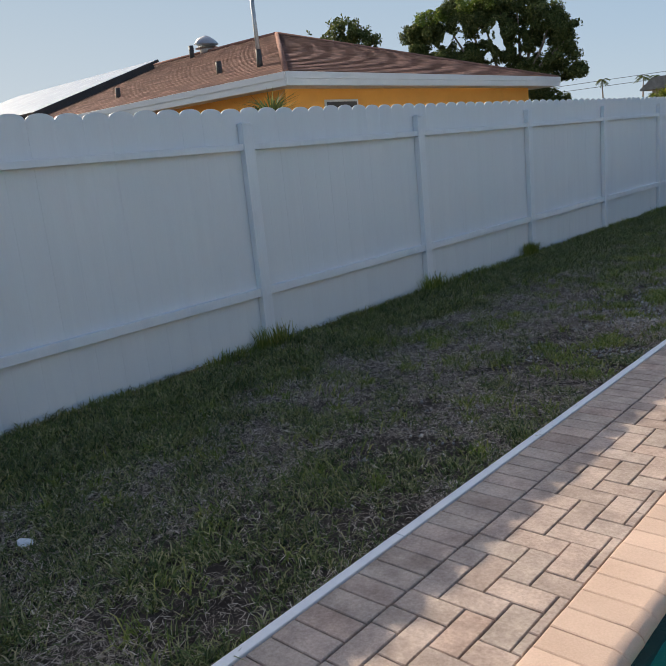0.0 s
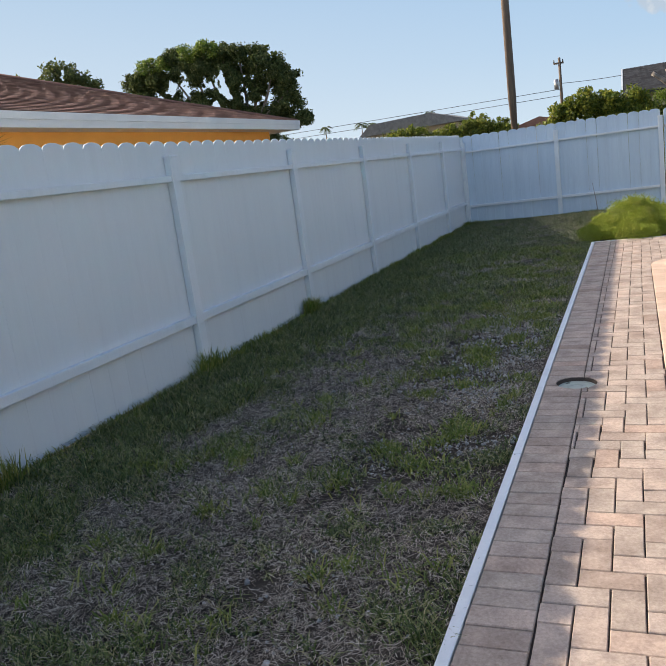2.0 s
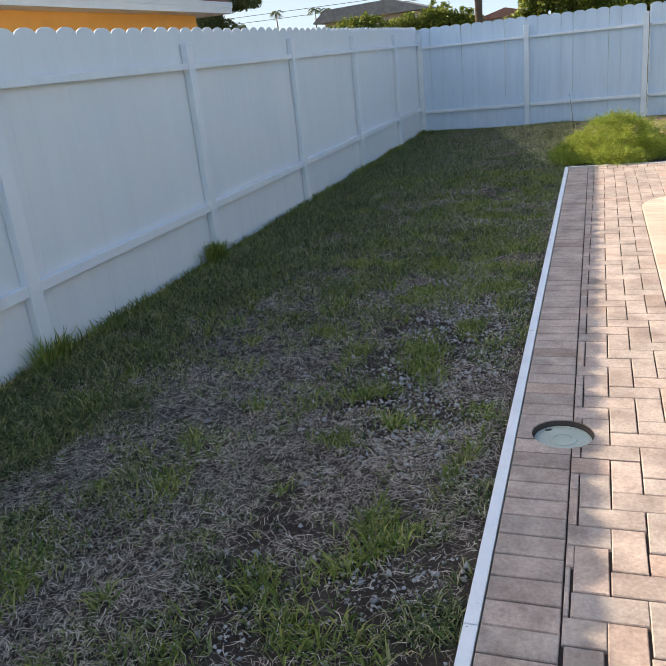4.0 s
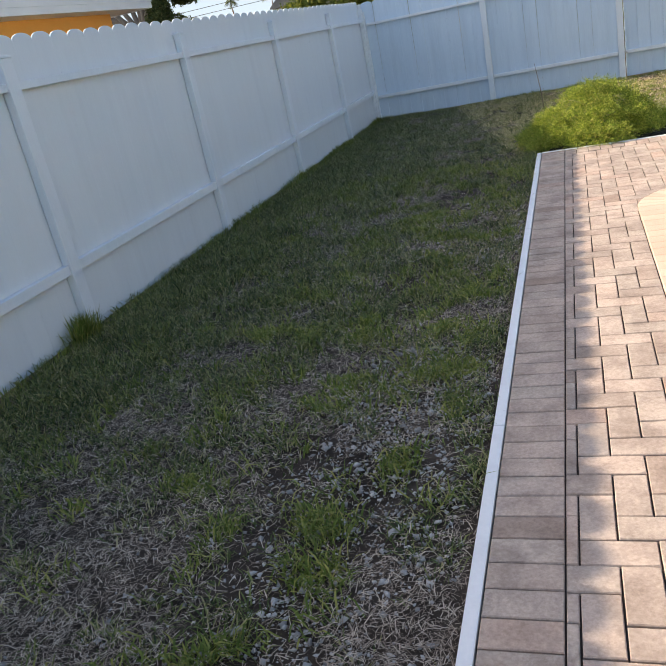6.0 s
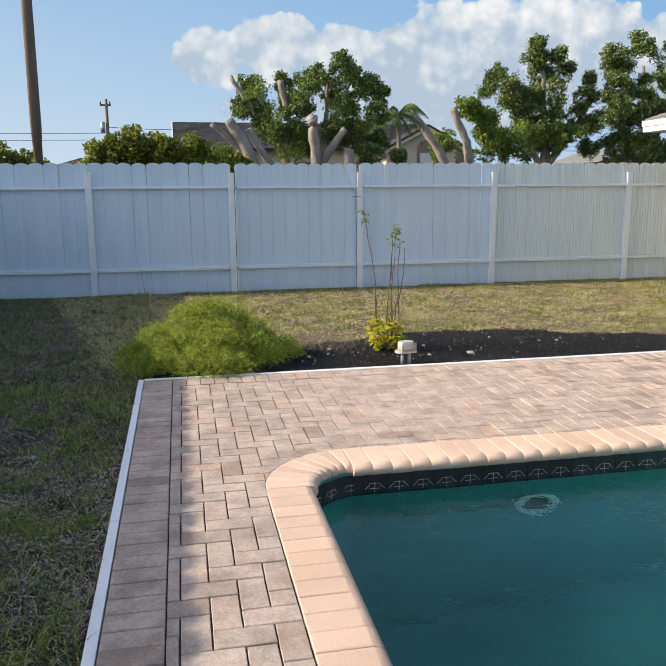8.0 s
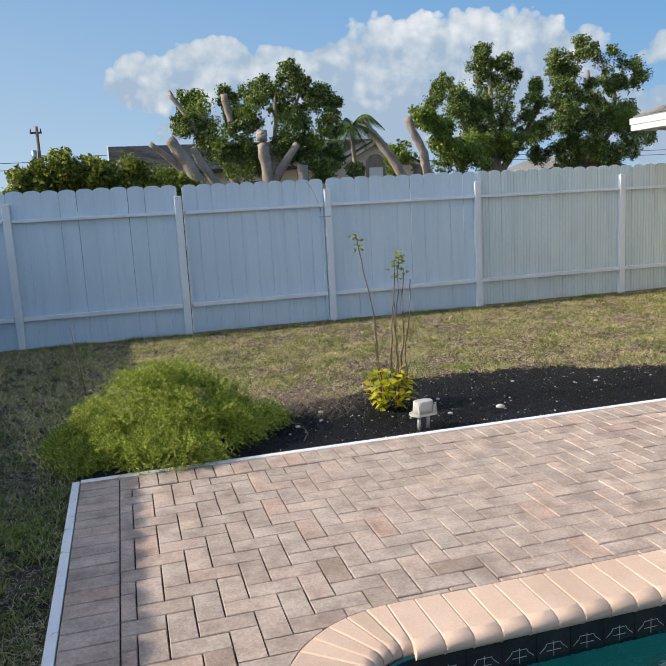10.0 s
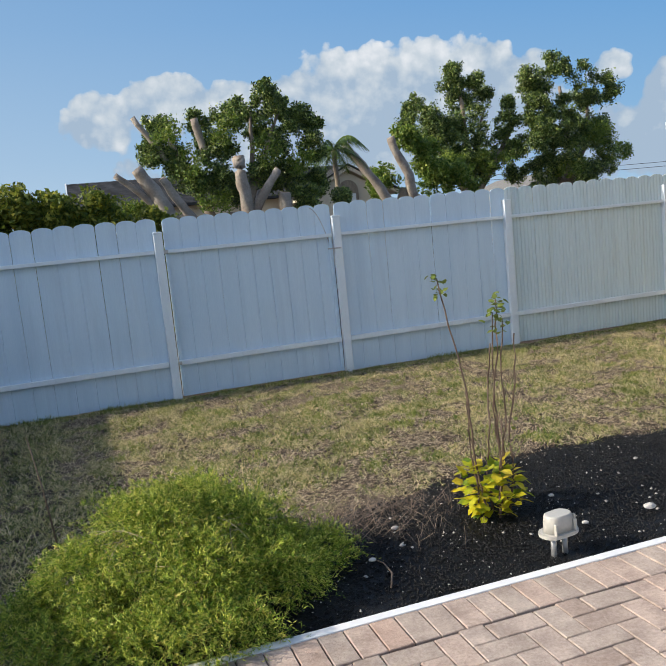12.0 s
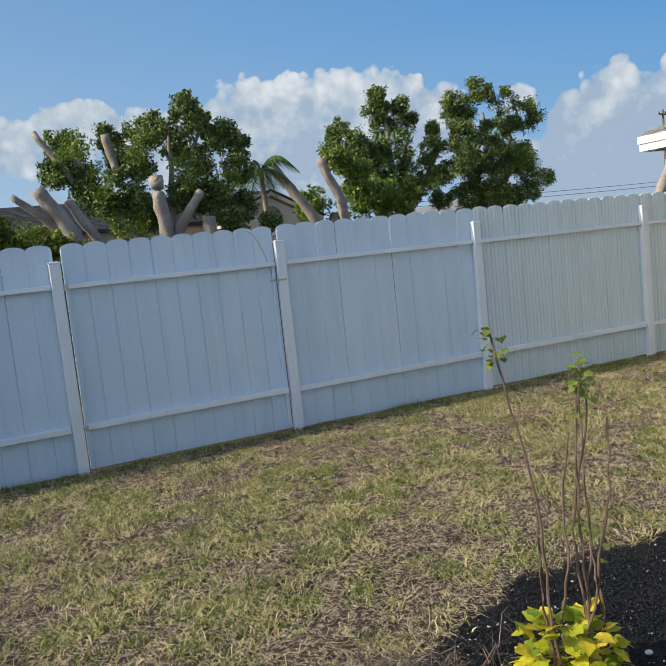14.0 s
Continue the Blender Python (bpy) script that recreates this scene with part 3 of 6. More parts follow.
cx0, cx1, cy0, cy1 = px0 - 0.1, px1 + 0.1, py0 - 0.1, py1 + 0.1
for x0, x1, y0, y1 in ((DECK_X0, cx0, DECK_Y0, ly0), (DECK_X0, cx0, ly1, DECK_Y1), (DECK_X0, lx0, ly0, ly1), (lx1, cx0, ly0, ly1), (cx1, DECK_X1, DECK_Y0, DECK_Y1), (cx0, cx1, DECK_Y0, cy0), (cx0, cx1, cy1, DECK_Y1)):
    box(bm, x0, x1, y0, y1, -0.15, DECK_Z - 0.014)
box(bm, lx0, lx1, ly0, ly1, -0.15, -0.07)
pavement = setting("pavement", bm, SAND, "brick paver pool deck with dark sand joints", "pavement")


# ---- sky backdrop with clouds ----
def backdrop():
    m, nt, b = material("sky_backdrop")
    nt.nodes.remove(b)
    tc, sep = nt.nodes.new("ShaderNodeTexCoord"), nt.nodes.new("ShaderNodeSeparateXYZ")
    nt.links.new(tc.outputs["UV"], sep.inputs[0])
    u, v = sep.outputs[0], sep.outputs[1]
    left = ramp(nt, v, [(0.0, (0.50, 0.56, 0.60)), (0.25, (0.42, 0.50, 0.58)), (0.6, (0.30, 0.41, 0.53)), (1.0, (0.18, 0.30, 0.45))])
    right = ramp(nt, v, [(0.0, (0.30, 0.43, 0.56)), (0.25, (0.17, 0.33, 0.53)), (0.55, (0.09, 0.25, 0.50)), (1.0, (0.05, 0.17, 0.42))])
    side = ramp(nt, u, [(0.02, (0, 0, 0)), (0.75, (1, 1, 1))])
    blue = mixc(nt, side, left, right)

    def math_n(op, a, c, d=None):
        n = nt.nodes.new("ShaderNodeMath")
        n.operation = op
        for s, val in zip(n.inputs, (a, c, d)):
            if val is None:
                continue
            if isinstance(val, (int, float)):
                s.default_value = val
            else:
                nt.links.new(val, s)
        return n.outputs[0]

    # cloud banks: soft lumps at (azimuth share, height share, half width, half height, weight)
    banks = CLOUDS
    vec = nt.nodes.new("ShaderNodeMapping")
    vec.inputs["Scale"].default_value = (26, 4.6, 1)
    nt.links.new(tc.outputs["UV"], vec.inputs["Vector"])
    n1, n2 = noise_tex(nt, vec.outputs[0], 2.1, 9.0, 0.55), noise_tex(nt, vec.outputs[0], 0.5, 6.0, 0.5)
    total = None
    for cu, cv, su, sv, wt in banks:
        dx, dy = math_n("MULTIPLY", math_n("SUBTRACT", u, cu), 1 / su), math_n("MULTIPLY", math_n("SUBTRACT", v, cv), 1 / sv)
        g = math_n("SUBTRACT", 1.0, math_n("ADD", math_n("MULTIPLY", dx, dx), math_n("MULTIPLY", dy, dy)))
        g = math_n("MULTIPLY", math_n("MAXIMUM", g, -2.0), wt)
        total = g if total is None else math_n("SMOOTH_MAX", total, g, 0.25)
    # rounded heads at two sizes
    def heads(scale):
        vo = nt.nodes.new("ShaderNodeTexVoronoi")
        vo.feature = "SMOOTH_F1"
        vo.inputs["Scale"].default_value, vo.inputs["Smoothness"].default_value = scale, 0.35
        nt.links.new(vec.outputs[0], vo.inputs["Vector"])
        return math_n("SUBTRACT", 0.42, vo.outputs["Distance"])

    puff = math_n("ADD", math_n("MULTIPLY", heads(3.2), 1.5), math_n("MULTIPLY", heads(8.5), 0.8))
    near_bank = ramp(nt, math_n("ADD", total, 0.5), [(0.0, (0, 0, 0)), (0.5, (1, 1, 1))])
    puff = math_n("MULTIPLY", puff, near_bank)
    dens = math_n("ADD", math_n("ADD", math_n("MULTIPLY", total, 1.9), math_n("MULTIPLY", math_n("SUBTRACT", n1, 0.5), 2.6)), puff)
    mask = ramp(nt, dens, [(0.0, (0, 0, 0)), (0.16, (0.6, 0.6, 0.6)), (0.45, (0.97, 0.97, 0.97))])
    # lit tops, blue-grey undersides
    up = nt.nodes.new("ShaderNodeMapping")
    up.inputs["Scale"].default_value, up.inputs["Location"].default_value = (26, 4.6, 1), (0.1, -0.12, 0)
    nt.links.new(tc.outputs["UV"], up.inputs["Vector"])
    shade = math_n("ADD", math_n("MULTIPLY", math_n("SUBTRACT", n1, noise_tex(nt, up.outputs[0], 2.1, 9.0, 0.55)), 1.7), math_n("ADD", math_n("MULTIPLY", puff, 0.35), math_n("MULTIPLY_ADD", v, 2.3, -0.42)))
    tone = ramp(nt, shade, [(0.12, (0.29, 0.37, 0.47)), (0.5, (0.44, 0.49, 0.54)), (0.95, (0.64, 0.65, 0.67))])
    col = mixc(nt, mask, blue, tone)
    em = nt.nodes.new("ShaderNodeEmission")
    nt.links.new(col, em.inputs["Color"])
    em.inputs["Strength"].default_value = 0.92
    nt.links.new(em.outputs[0], nt.nodes["Material Output"].inputs["Surface"])
    # arc of a cylinder, bearings from west-north-west round to east
    R, H, n = 1500.0, 760.0, 64
    a0, a1 = 74.0, -90.0
    verts, uv = [], []
    for i in range(n + 1):
        a = radians(a0 + (a1 - a0) * i / n)
        for h in (-20, H):
            verts.append((-math.sin(a) * R, math.cos(a) * R, h))
            uv.append((i / n, max(h, 0) / H))
    faces = [(2 * i, 2 * i + 1, 2 * i + 3, 2 * i + 2) for i in range(n)]
    me = bpy.data.meshes.new("backdrop")
    me.from_pydata(verts, [], faces)
    lay_uv = me.uv_layers.new(name="UVMap")
    for lp in me.loops:
        lay_uv.data[lp.index].uv = uv[lp.vertex_index]
    me.materials.append(m)
    ob = tagged(new("backdrop", me), "hazy blue sky with white cumulus clouds", "sky", kind="structure")
    return ob


CLOUDS = [(0.468, 0.335, 0.019, 0.075, 1.0), (0.496, 0.360, 0.024, 0.085, 1.0), (0.524, 0.345, 0.020, 0.075, 1.0), (0.548, 0.335, 0.020, 0.08, 1.0), (0.569, 0.375, 0.019, 0.10, 1.0), (0.591, 0.350, 0.023, 0.115, 1.0), (0.612, 0.350, 0.023, 0.125, 1.0),
          (0.633, 0.340, 0.022, 0.125, 1.0), (0.653, 0.305, 0.018, 0.10, 1.0), (0.688, 0.325, 0.013, 0.045, 0.5), (0.711, 0.245, 0.015, 0.11, 1.0), (0.728, 0.27, 0.019, 0.125, 1.0), (0.76, 0.27, 0.03, 0.13, 1.0), (0.85, 0.25, 0.06, 0.12, 1.0),
          (0.585, 0.235, 0.115, 0.10, 1.0), (0.73, 0.16, 0.08, 0.10, 1.0)]
backdrop()


# ---- foliage ----
def diamonds(name, centers, size, aspect, mat, normal_bias=None, droop=0.0):
    """Small pointed leaves as folded diamonds at centers (n,3), sizes (n,)."""
    n = len(centers)
    d = rng.normal(size=(n, 3))
    if normal_bias is not None:
        d = d + normal_bias
    d[:, 2] -= droop
    d /= np.linalg.norm(d, axis=1)[:, None]
    e = np.cross(d, rng.normal(size=(n, 3)))
    e /= np.linalg.norm(e, axis=1)[:, None]
    f = np.cross(d, e)
    L, W = (size / 2)[:, None] * d, (size * aspect / 2)[:, None] * e
    fold = (size * aspect * 0.2)[:, None] * f
    v = np.stack([centers - L, centers + W + fold, centers + L, centers - W + fold], 1).reshape(-1, 3)
    i = np.arange(n)[:, None] * 4
    tri = np.concatenate([i + np.array([0, 1, 2]), i + np.array([0, 2, 3])], 1).reshape(-1, 3)
    return raw_mesh(name, v, tri, mat)


def clumps(blobs, per_m2, clump=0.28, fill=0.35):
    """Leaf positions: many small clumps spread over blobs (x, y, z, rx, ry, rz), denser at the skin, with gaps."""
    out = []
    for x, y, z, rx, ry, rz in blobs:
        area = 4 * math.pi * ((rx * ry + rx * rz + ry * rz) / 3)
        k = max(6, int(area / (clump * clump) * 0.55))
        d = rng.normal(size=(k, 3))
        d /= np.linalg.norm(d, axis=1)[:, None]
        r = np.where(rng.random(k) < fill, rng.uniform(0.35, 0.85, k), rng.uniform(0.82, 1.12, k))
        c = np.array([x, y, z]) + d * r[:, None] * np.array([rx, ry, rz])
        m = max(4, int(per_m2 * clump * clump))
        p = c[:, None, :] + np.clip(rng.normal(size=(k, m, 3)), -1.5, 1.5) * clump * rng.uniform(0.25, 0.55, (k, 1, 1))
        out.append(p.reshape(-1, 3))
    return np.concatenate(out)


def limb(bm, pts, r0, r1, sides=8, wobble=0.04):
    pts = [Vector(p) for p in pts]
    fine = []
    for a, b in zip(pts, pts[1:]):
        for k in range(4):
            fine.append(a.lerp(b, k / 4) + Vector((random.uniform(-1, 1), random.uniform(-1, 1), 0)) * wobble * (k > 0))
    fine.append(pts[-1])
    n = len(fine)
    return tube(bm, fine, [r0 + (r1 - r0) * i / (n - 1) for i in range(n)], sides)


def tree(label, base, limbs, blobs, leaf_mat, bark_mat, leaf=0.14, density=140, clump=0.34, name="tree", category="tree", fresh=None, gaps=22):
    """A trunk with limbs and a crown of leaf clumps."""
    t = thing(name, base, label, category)
    t.location = (0, 0, 0)
    for i, (pts, r0, r1) in enumerate(limbs):
        part("trunk" if i == 0 else "limb", limb(bmesh.new(), pts, r0, r1), bark_mat, t)
    lumps = []
    for x, y, z, rx, ry, rz in blobs:
        lumps.append((x, y, z, rx * 0.72, ry * 0.72, rz * 0.72))
        for _ in range(6):
            d = Vector((random.gauss(0, 1), random.gauss(0, 1), random.gauss(0.25, 1))).normalized()
            k = random.uniform(0.26, 0.46)
            lumps.append((x + d.x * rx * 0.74, y + d.y * ry * 0.74, z + d.z * rz * 0.74, rx * k, ry * k, rz * k))
    p = clumps(lumps, density, clump * 0.8)
    gap = fbm((p[:, 0] + 0.6 * p[:, 1]) / clump, (p[:, 2] - 0.4 * p[:, 1]) / clump, 0.42, 5.0)
    p = p[gap > np.percentile(gap, gaps)]
    ob = new("crown", diamonds("crown", p, leaf * rng.uniform(0.6, 1.3, len(p)), 0.55, leaf_mat, np.array([0, 0, -0.2])))
    ob.parent = t
    if fresh:
        q = clumps([fb for fb in fresh], density, clump, 0.1)
        ob = new("young_leaves", diamonds("young_leaves", q, leaf * rng.uniform(0.6, 1.2, len(q)), 0.55, LEAF_FRESH, np.array([0, 0, -0.2])))
        ob.parent = t
    return t


def stub(t, pts, r0, r1):
    """A thick pruned limb with a sawn end."""
    bm = limb(bmesh.new(), pts, r0, r1, 12, 0.012)
    for v in bm.verts:
        v.co += noise.noise_vector(v.co * 3.2) * r1 * 0.34 + noise.noise_vector(v.co * 9) * r1 * 0.16
    l = part("pruned_limb", bm, BARK_PALE, t, "thick pale pruned limb")
    a, b = Vector(pts[-2]), Vector(pts[-1])
    d = (b - a).normalized()
    part("sawn_end", tube(bmesh.new(), [b - d * 0.1, b + d * 0.012], [r1 * 0.8, r1 * 0.86], 10), CUT_WOOD, l, "brown sawn end")


# pruned ficus behind the back fence
fb = [(1.15, 3.98, 0.43), (0.88, 3.67, 0.27), (1.35, 3.55, 0.39), (1.14, 4.27, 0.29), (2.02, 4.35, 0.26), (2.5, 4.25, 0.4), (2.93, 4.57, 0.26), (3.4, 4.74, 0.37), (3.11, 4.27, 0.41), (3.85, 4.53, 0.41), (4.13, 4.23, 0.38), (3.68, 3.81, 0.57),
      (2.25, 3.69, 0.55), (4.65, 4.16, 0.25), (4.39, 3.58, 0.38), (3.92, 3.01, 0.55), (3.2, 3.05, 0.41), (2.38, 2.91, 0.61), (1.66, 2.76, 0.5), (1.41, 3.16, 0.39), (4.55, 2.87, 0.32), (4.2, 2.49, 0.42), (5.05, 2.44, 0.24)]
ficus = tree("large ficus tree with pruned pale limbs and dense green regrowth", (2.4, 26.5, 0), [([(2.3, 26.6, 0), (2.3, 26.5, 1.2), (2.4, 26.6, 2.2)], 0.4, 0.3), ([(2.4, 26.8, 1.6), (3.0, 26.9, 2.8), (3.15, 27.0, 4.4)], 0.12, 0.03), ([(2.4, 26.8, 1.6), (3.1, 26.9, 2.9), (3.8, 27.0, 4.4)], 0.11, 0.03), ([(2.4, 26.8, 1.6), (1.7, 26.9, 2.8), (1.25, 27.0, 4.0)], 0.12, 0.04)],
             [(x, 27.0 + 0.3 * math.sin(7 * x), z - 0.04, r * 0.86, r * 0.86, r * 0.84) for x, z, r in fb], LEAF_DARK, BARK, 0.066, 2300, 0.2, gaps=8,
             fresh=[(2.04, 26.4, 2.5, 0.3, 0.2, 0.22), (0.61, 26.4, 2.4, 0.34, 0.2, 0.2), (2.45, 26.4, 4.0, 0.24, 0.2, 0.26), (3.31, 26.4, 3.56, 0.26, 0.2, 0.3), (1.64, 26.4, 3.37, 0.22, 0.2, 0.25), (0.34, 26.4, 2.5, 0.2, 0.2, 0.14), (4.0, 26.4, 3.3, 0.25, 0.2, 0.3), (1.2, 26.4, 3.95, 0.25, 0.2, 0.25)])
for pts, r0, r1 in (([(1.0, 26.0, 2.0), (0.72, 25.95, 2.5), (0.36, 25.9, 2.86), (0.04, 25.9, 3.14)], 0.1, 0.075), ([(1.15, 25.9, 1.9), (0.95, 25.9, 2.4), (0.66, 25.9, 2.9), (0.46, 25.9, 3.22)], 0.19, 0.165), ([(1.55, 26.1, 2.0), (1.3, 26.05, 2.45), (0.94, 26.0, 3.02)], 0.15, 0.1),
                    ([(2.64, 25.9, 1.7), (2.61, 25.9, 2.3), (2.55, 25.9, 2.95), (2.53, 25.9, 3.35)], 0.15, 0.165), ([(2.62, 25.95, 1.9), (2.88, 25.9, 2.42), (3.12, 25.9, 2.74), (3.34, 25.9, 3.03)], 0.14, 0.105), ([(3.4, 26.1, 1.6), (3.45, 26.1, 2.1), (3.5, 26.1, 2.55)], 0.2, 0.17),
                    ([(1.4, 26.9, 3.1), (1.0, 26.9, 3.78), (0.6, 26.9, 4.38)], 0.1, 0.075), ([(2.04, 26.9, 3.3), (1.98, 26.9, 3.8), (1.87, 26.9, 4.3)], 0.1, 0.11)):
    stub(ficus, pts, r0 * 0.8, r1 * 0.8)

# second pruned tree with leafy lower shoots
second = tree("pruned tree with two bare stubs and leafy lower shoots", (7.9, 30, 0), [([(8.0, 30.2, 0), (7.9, 30.2, 1.6), (8.2, 30.3, 2.6)], 0.3, 0.16)],
              [(x, 30.4 + 0.2 * math.sin(5 * x), z, r, r * 0.9, r * 0.95) for x, z, r in ((8.32, 4.05, 0.36), (8.62, 3.54, 0.46), (7.79, 3.1, 0.45), (8.44, 2.81, 0.6), (9.28, 3.07, 0.61), (9.95, 2.72, 0.56), (7.5, 2.75, 0.4), (9.05, 3.76, 0.33))], LEAF_FRESH, BARK, 0.1, 900, 0.28)
for pts, r0, r1 in (([(7.5, 29.5, 2.0), (6.97, 29.5, 2.89), (6.55, 29.5, 3.42), (6.19, 29.5, 3.88)], 0.14, 0.125), ([(8.2, 29.6, 2.0), (7.99, 29.5, 2.94), (7.7, 29.5, 3.5), (7.53, 29.5, 3.97)], 0.14, 0.11)):
    stub(second, pts, r0, r1)

# tall broadleaf trees further back
rb = [(14.28, 6.85, 0.59), (13.92, 6.21, 0.59), (14.78, 6.46, 0.59), (16.26, 8.1, 0.51), (16.33, 7.53, 0.73), (17.2, 7.69, 0.39), (18.05, 7.09, 0.6), (16.72, 6.76, 0.87), (15.8, 5.65, 0.95), (17.09, 5.59, 1.14), (14.71, 5.32, 0.77), (15.95, 4.59, 1.09),
      (17.45, 4.01, 1.11), (18.27, 4.75, 0.9), (18.65, 5.81, 0.7), (19.36, 6.65, 0.42), (19.45, 3.5, 0.55), (16.56, 3.87, 0.88), (14.6, 4.0, 0.8)]
tree("tall broadleaf tree with open dark green crown", (17, 42, 0), [([(17, 42, 0), (17.0, 42, 2), (16.9, 42, 4.5), (16.6, 42, 7.4)], 0.4, 0.07), ([(17, 42, 2.2), (15.6, 42, 4.2), (14.9, 42, 6.2)], 0.2, 0.05), ([(17, 42, 2.4), (18.6, 42, 4.6), (19.4, 42, 5.9)], 0.2, 0.05), ([(16.9, 42, 4), (17.9, 42, 6.6)], 0.12, 0.04)],
     [(x, 42 + 0.5 * math.sin(5 * x), z, r * 0.88, r * 0.85, r * 0.86) for x, z, r in rb], LEAF_DARK, BARK, 0.11, 900, 0.34, gaps=18, fresh=[(15.4, 41, 3.9, 0.9, 0.6, 0.5), (17.4, 41, 4.1, 0.8, 0.6, 0.5)])
rb = [(20.11, 7.77, 0.71), (21.23, 8.21, 0.72), (20.41, 7.0, 0.89), (19.93, 6.07, 0.98), (19.66, 4.94, 1.07), (22.57, 7.69, 0.78), (23.47, 7.09, 0.93), (22.99, 6.33, 1.02), (21.62, 6.38, 0.7), (21.14, 5.44, 0.91), (22.49, 5.0, 0.8), (21.32, 4.27, 1.15),
      (20.61, 3.43, 0.91), (22.43, 3.22, 1.03), (23.5, 3.95, 0.94), (24.1, 5.2, 0.85), (18.93, 5.92, 0.55), (18.88, 4.5, 0.5)]
tree("tall broadleaf tree with forked branches and airy crown", (22.3, 42, 0), [([(22, 42, 0), (22.1, 42, 2), (22.4, 42, 4.5), (22.0, 42, 7.4)], 0.38, 0.07), ([(22.1, 42, 2.6), (23.4, 42, 4.6), (23.6, 42, 7)], 0.18, 0.05), ([(22.2, 42, 2.4), (21, 42, 4.2), (20.8, 42, 5.6)], 0.16, 0.05)],
     [(x, 41.3 + 0.5 * math.sin(5 * x), z, r * 0.88, r * 0.85, r * 0.86) for x, z, r in rb], LEAF_DARK, BARK, 0.11, 900, 0.34, gaps=18, fresh=[(23.0, 41, 5.0, 1.2, 0.6, 0.6), (24.2, 41, 4.2, 0.8, 0.6, 0.6), (21.6, 41, 3.6, 0.8, 0.5, 0.5)])

# wide spreading tree beyond the orange house
wb = [(-30.6, 8.6, 1.0), (-29.2, 9.2, 1.3), (-27.0, 9.5, 1.4), (-24.6, 9.5, 1.4), (-22.6, 9.0, 1.3), (-21.0, 8.2, 1.2), (-20.2, 6.8, 0.9), (-28.0, 8.4, 1.1), (-25.6, 8.6, 1.1), (-23.6, 8.0, 1.0), (-22.0, 7.2, 0.9), (-21.0, 5.6, 0.8), (-21.4, 4.4, 0.9), (-30.0, 7.6, 0.7), (-26.6, 7.2, 0.6), (-23.0, 6.0, 0.6), (-29.3, 6.8, 1.0), (-27.6, 6.6, 1.1), (-25.4, 6.9, 1.0), (-23.6, 7.0, 1.0), (-22.2, 5.6, 0.9), (-20.2, 5.2, 0.8), (-19.5, 6.0, 0.7), (-19.0, 5.0, 0.5), (-20.8, 3.4, 0.9), (-19.8, 7.4, 0.8)]
tree("wide umbrella-shaped tree with many rising dark branches", (-23.5, 45, 0), [([(-22.6, 45, 0), (-22.7, 45, 2), (-23.0, 45, 4)], 0.5, 0.3)]
     + [([(-22.9, 45, 3.4), (-23 + (x + 23) * 0.55, 45 + 0.4 * math.sin(x), 5.6), (x, 45, z)], 0.17, 0.04) for x, z in ((-29.5, 8.6), (-27.8, 9), (-26.3, 9.4), (-25.2, 9.2), (-24, 9.6), (-22.8, 9.4), (-21.6, 9), (-20.6, 8), (-19.8, 6.8))],
     [(x, 45 + 0.6 * math.sin(3 * x), z, r * 1.15, r * 1.0, r * 0.85) for x, z, r in wb], LEAF_GREY, BARK, 0.15, 700, 0.34, gaps=9, fresh=[(-28.4, 44.3, 9.5, 1.2, 0.8, 0.4), (-25.2, 44.3, 9.9, 1.4, 0.8, 0.4)])
tree("small round tree showing over the brown roof", (-21.2, 26, 0), [([(-21.2, 26, 0), (-21.2, 26, 3), (-21.2, 26, 6.2)], 0.16, 0.05)],
     [(-21.2, 26, 6.7, 0.8, 0.6, 0.5), (-22.3, 26, 6.75, 0.7, 0.5, 0.4), (-20.3, 26, 6.3, 0.55, 0.4, 0.35), (-21.2, 26, 6.0, 1.2, 0.5, 0.4), (-19.6, 26, 5.8, 0.5, 0.4, 0.3)], LEAF_GREY, BARK, 0.14, 380, 0.28)


def hedge(label, blobs, mat=HEDGE, leaf=0.105, density=1100, fresh=None):
    h = thing("hedge", (blobs[0][0], blobs[0][1], 0), label, "hedge")
    h.location = (0, 0, 0)
    lumps = []
    for x, y, z, r in blobs:
        lumps.append((x, y, z / 2, r, r * 0.8, z / 2 * 0.94))
        for _ in range(8):
            lumps.append((x + random.uniform(-1, 1) * r, y - random.uniform(0, 0.8) * r, z * random.uniform(0.74, 0.95), 0.2, 0.2, 0.17))
    p = clumps(lumps, density, 0.17)
    ob = new("foliage", diamonds("foliage", p, leaf * rng.uniform(0.6, 1.3, len(p)), 0.5, mat, np.array([0, 0, 0.3])))
    ob.parent = h
    for x, y, z, r in blobs:
        part("stem", limb(bmesh.new(), [(x, y, 0), (x, y, z * 0.55)], 0.05, 0.02, 6), BARK, h)
    return h


hedge("bushy yellow-green hedge behind the back fence", [(-2.55, 24.3, 2.3, 0.3), (-2.1, 24.1, 2.66, 0.4), (-1.67, 24, 2.86, 0.42), (-1.26, 24.1, 2.55, 0.36), (-0.85, 24, 2.84, 0.4), (-0.45, 24, 2.6, 0.32), (0.0, 24, 2.2, 0.3), (0.5, 24, 2.25, 0.3)])
hedge("long clipped hedge beyond the corner of the fence", [(-9.3 + 0.55 * i, 30 + 0.2 * math.sin(i * 2), 2.72 + 0.2 * math.sin(i * 1.3), 0.5) for i in range(9)])


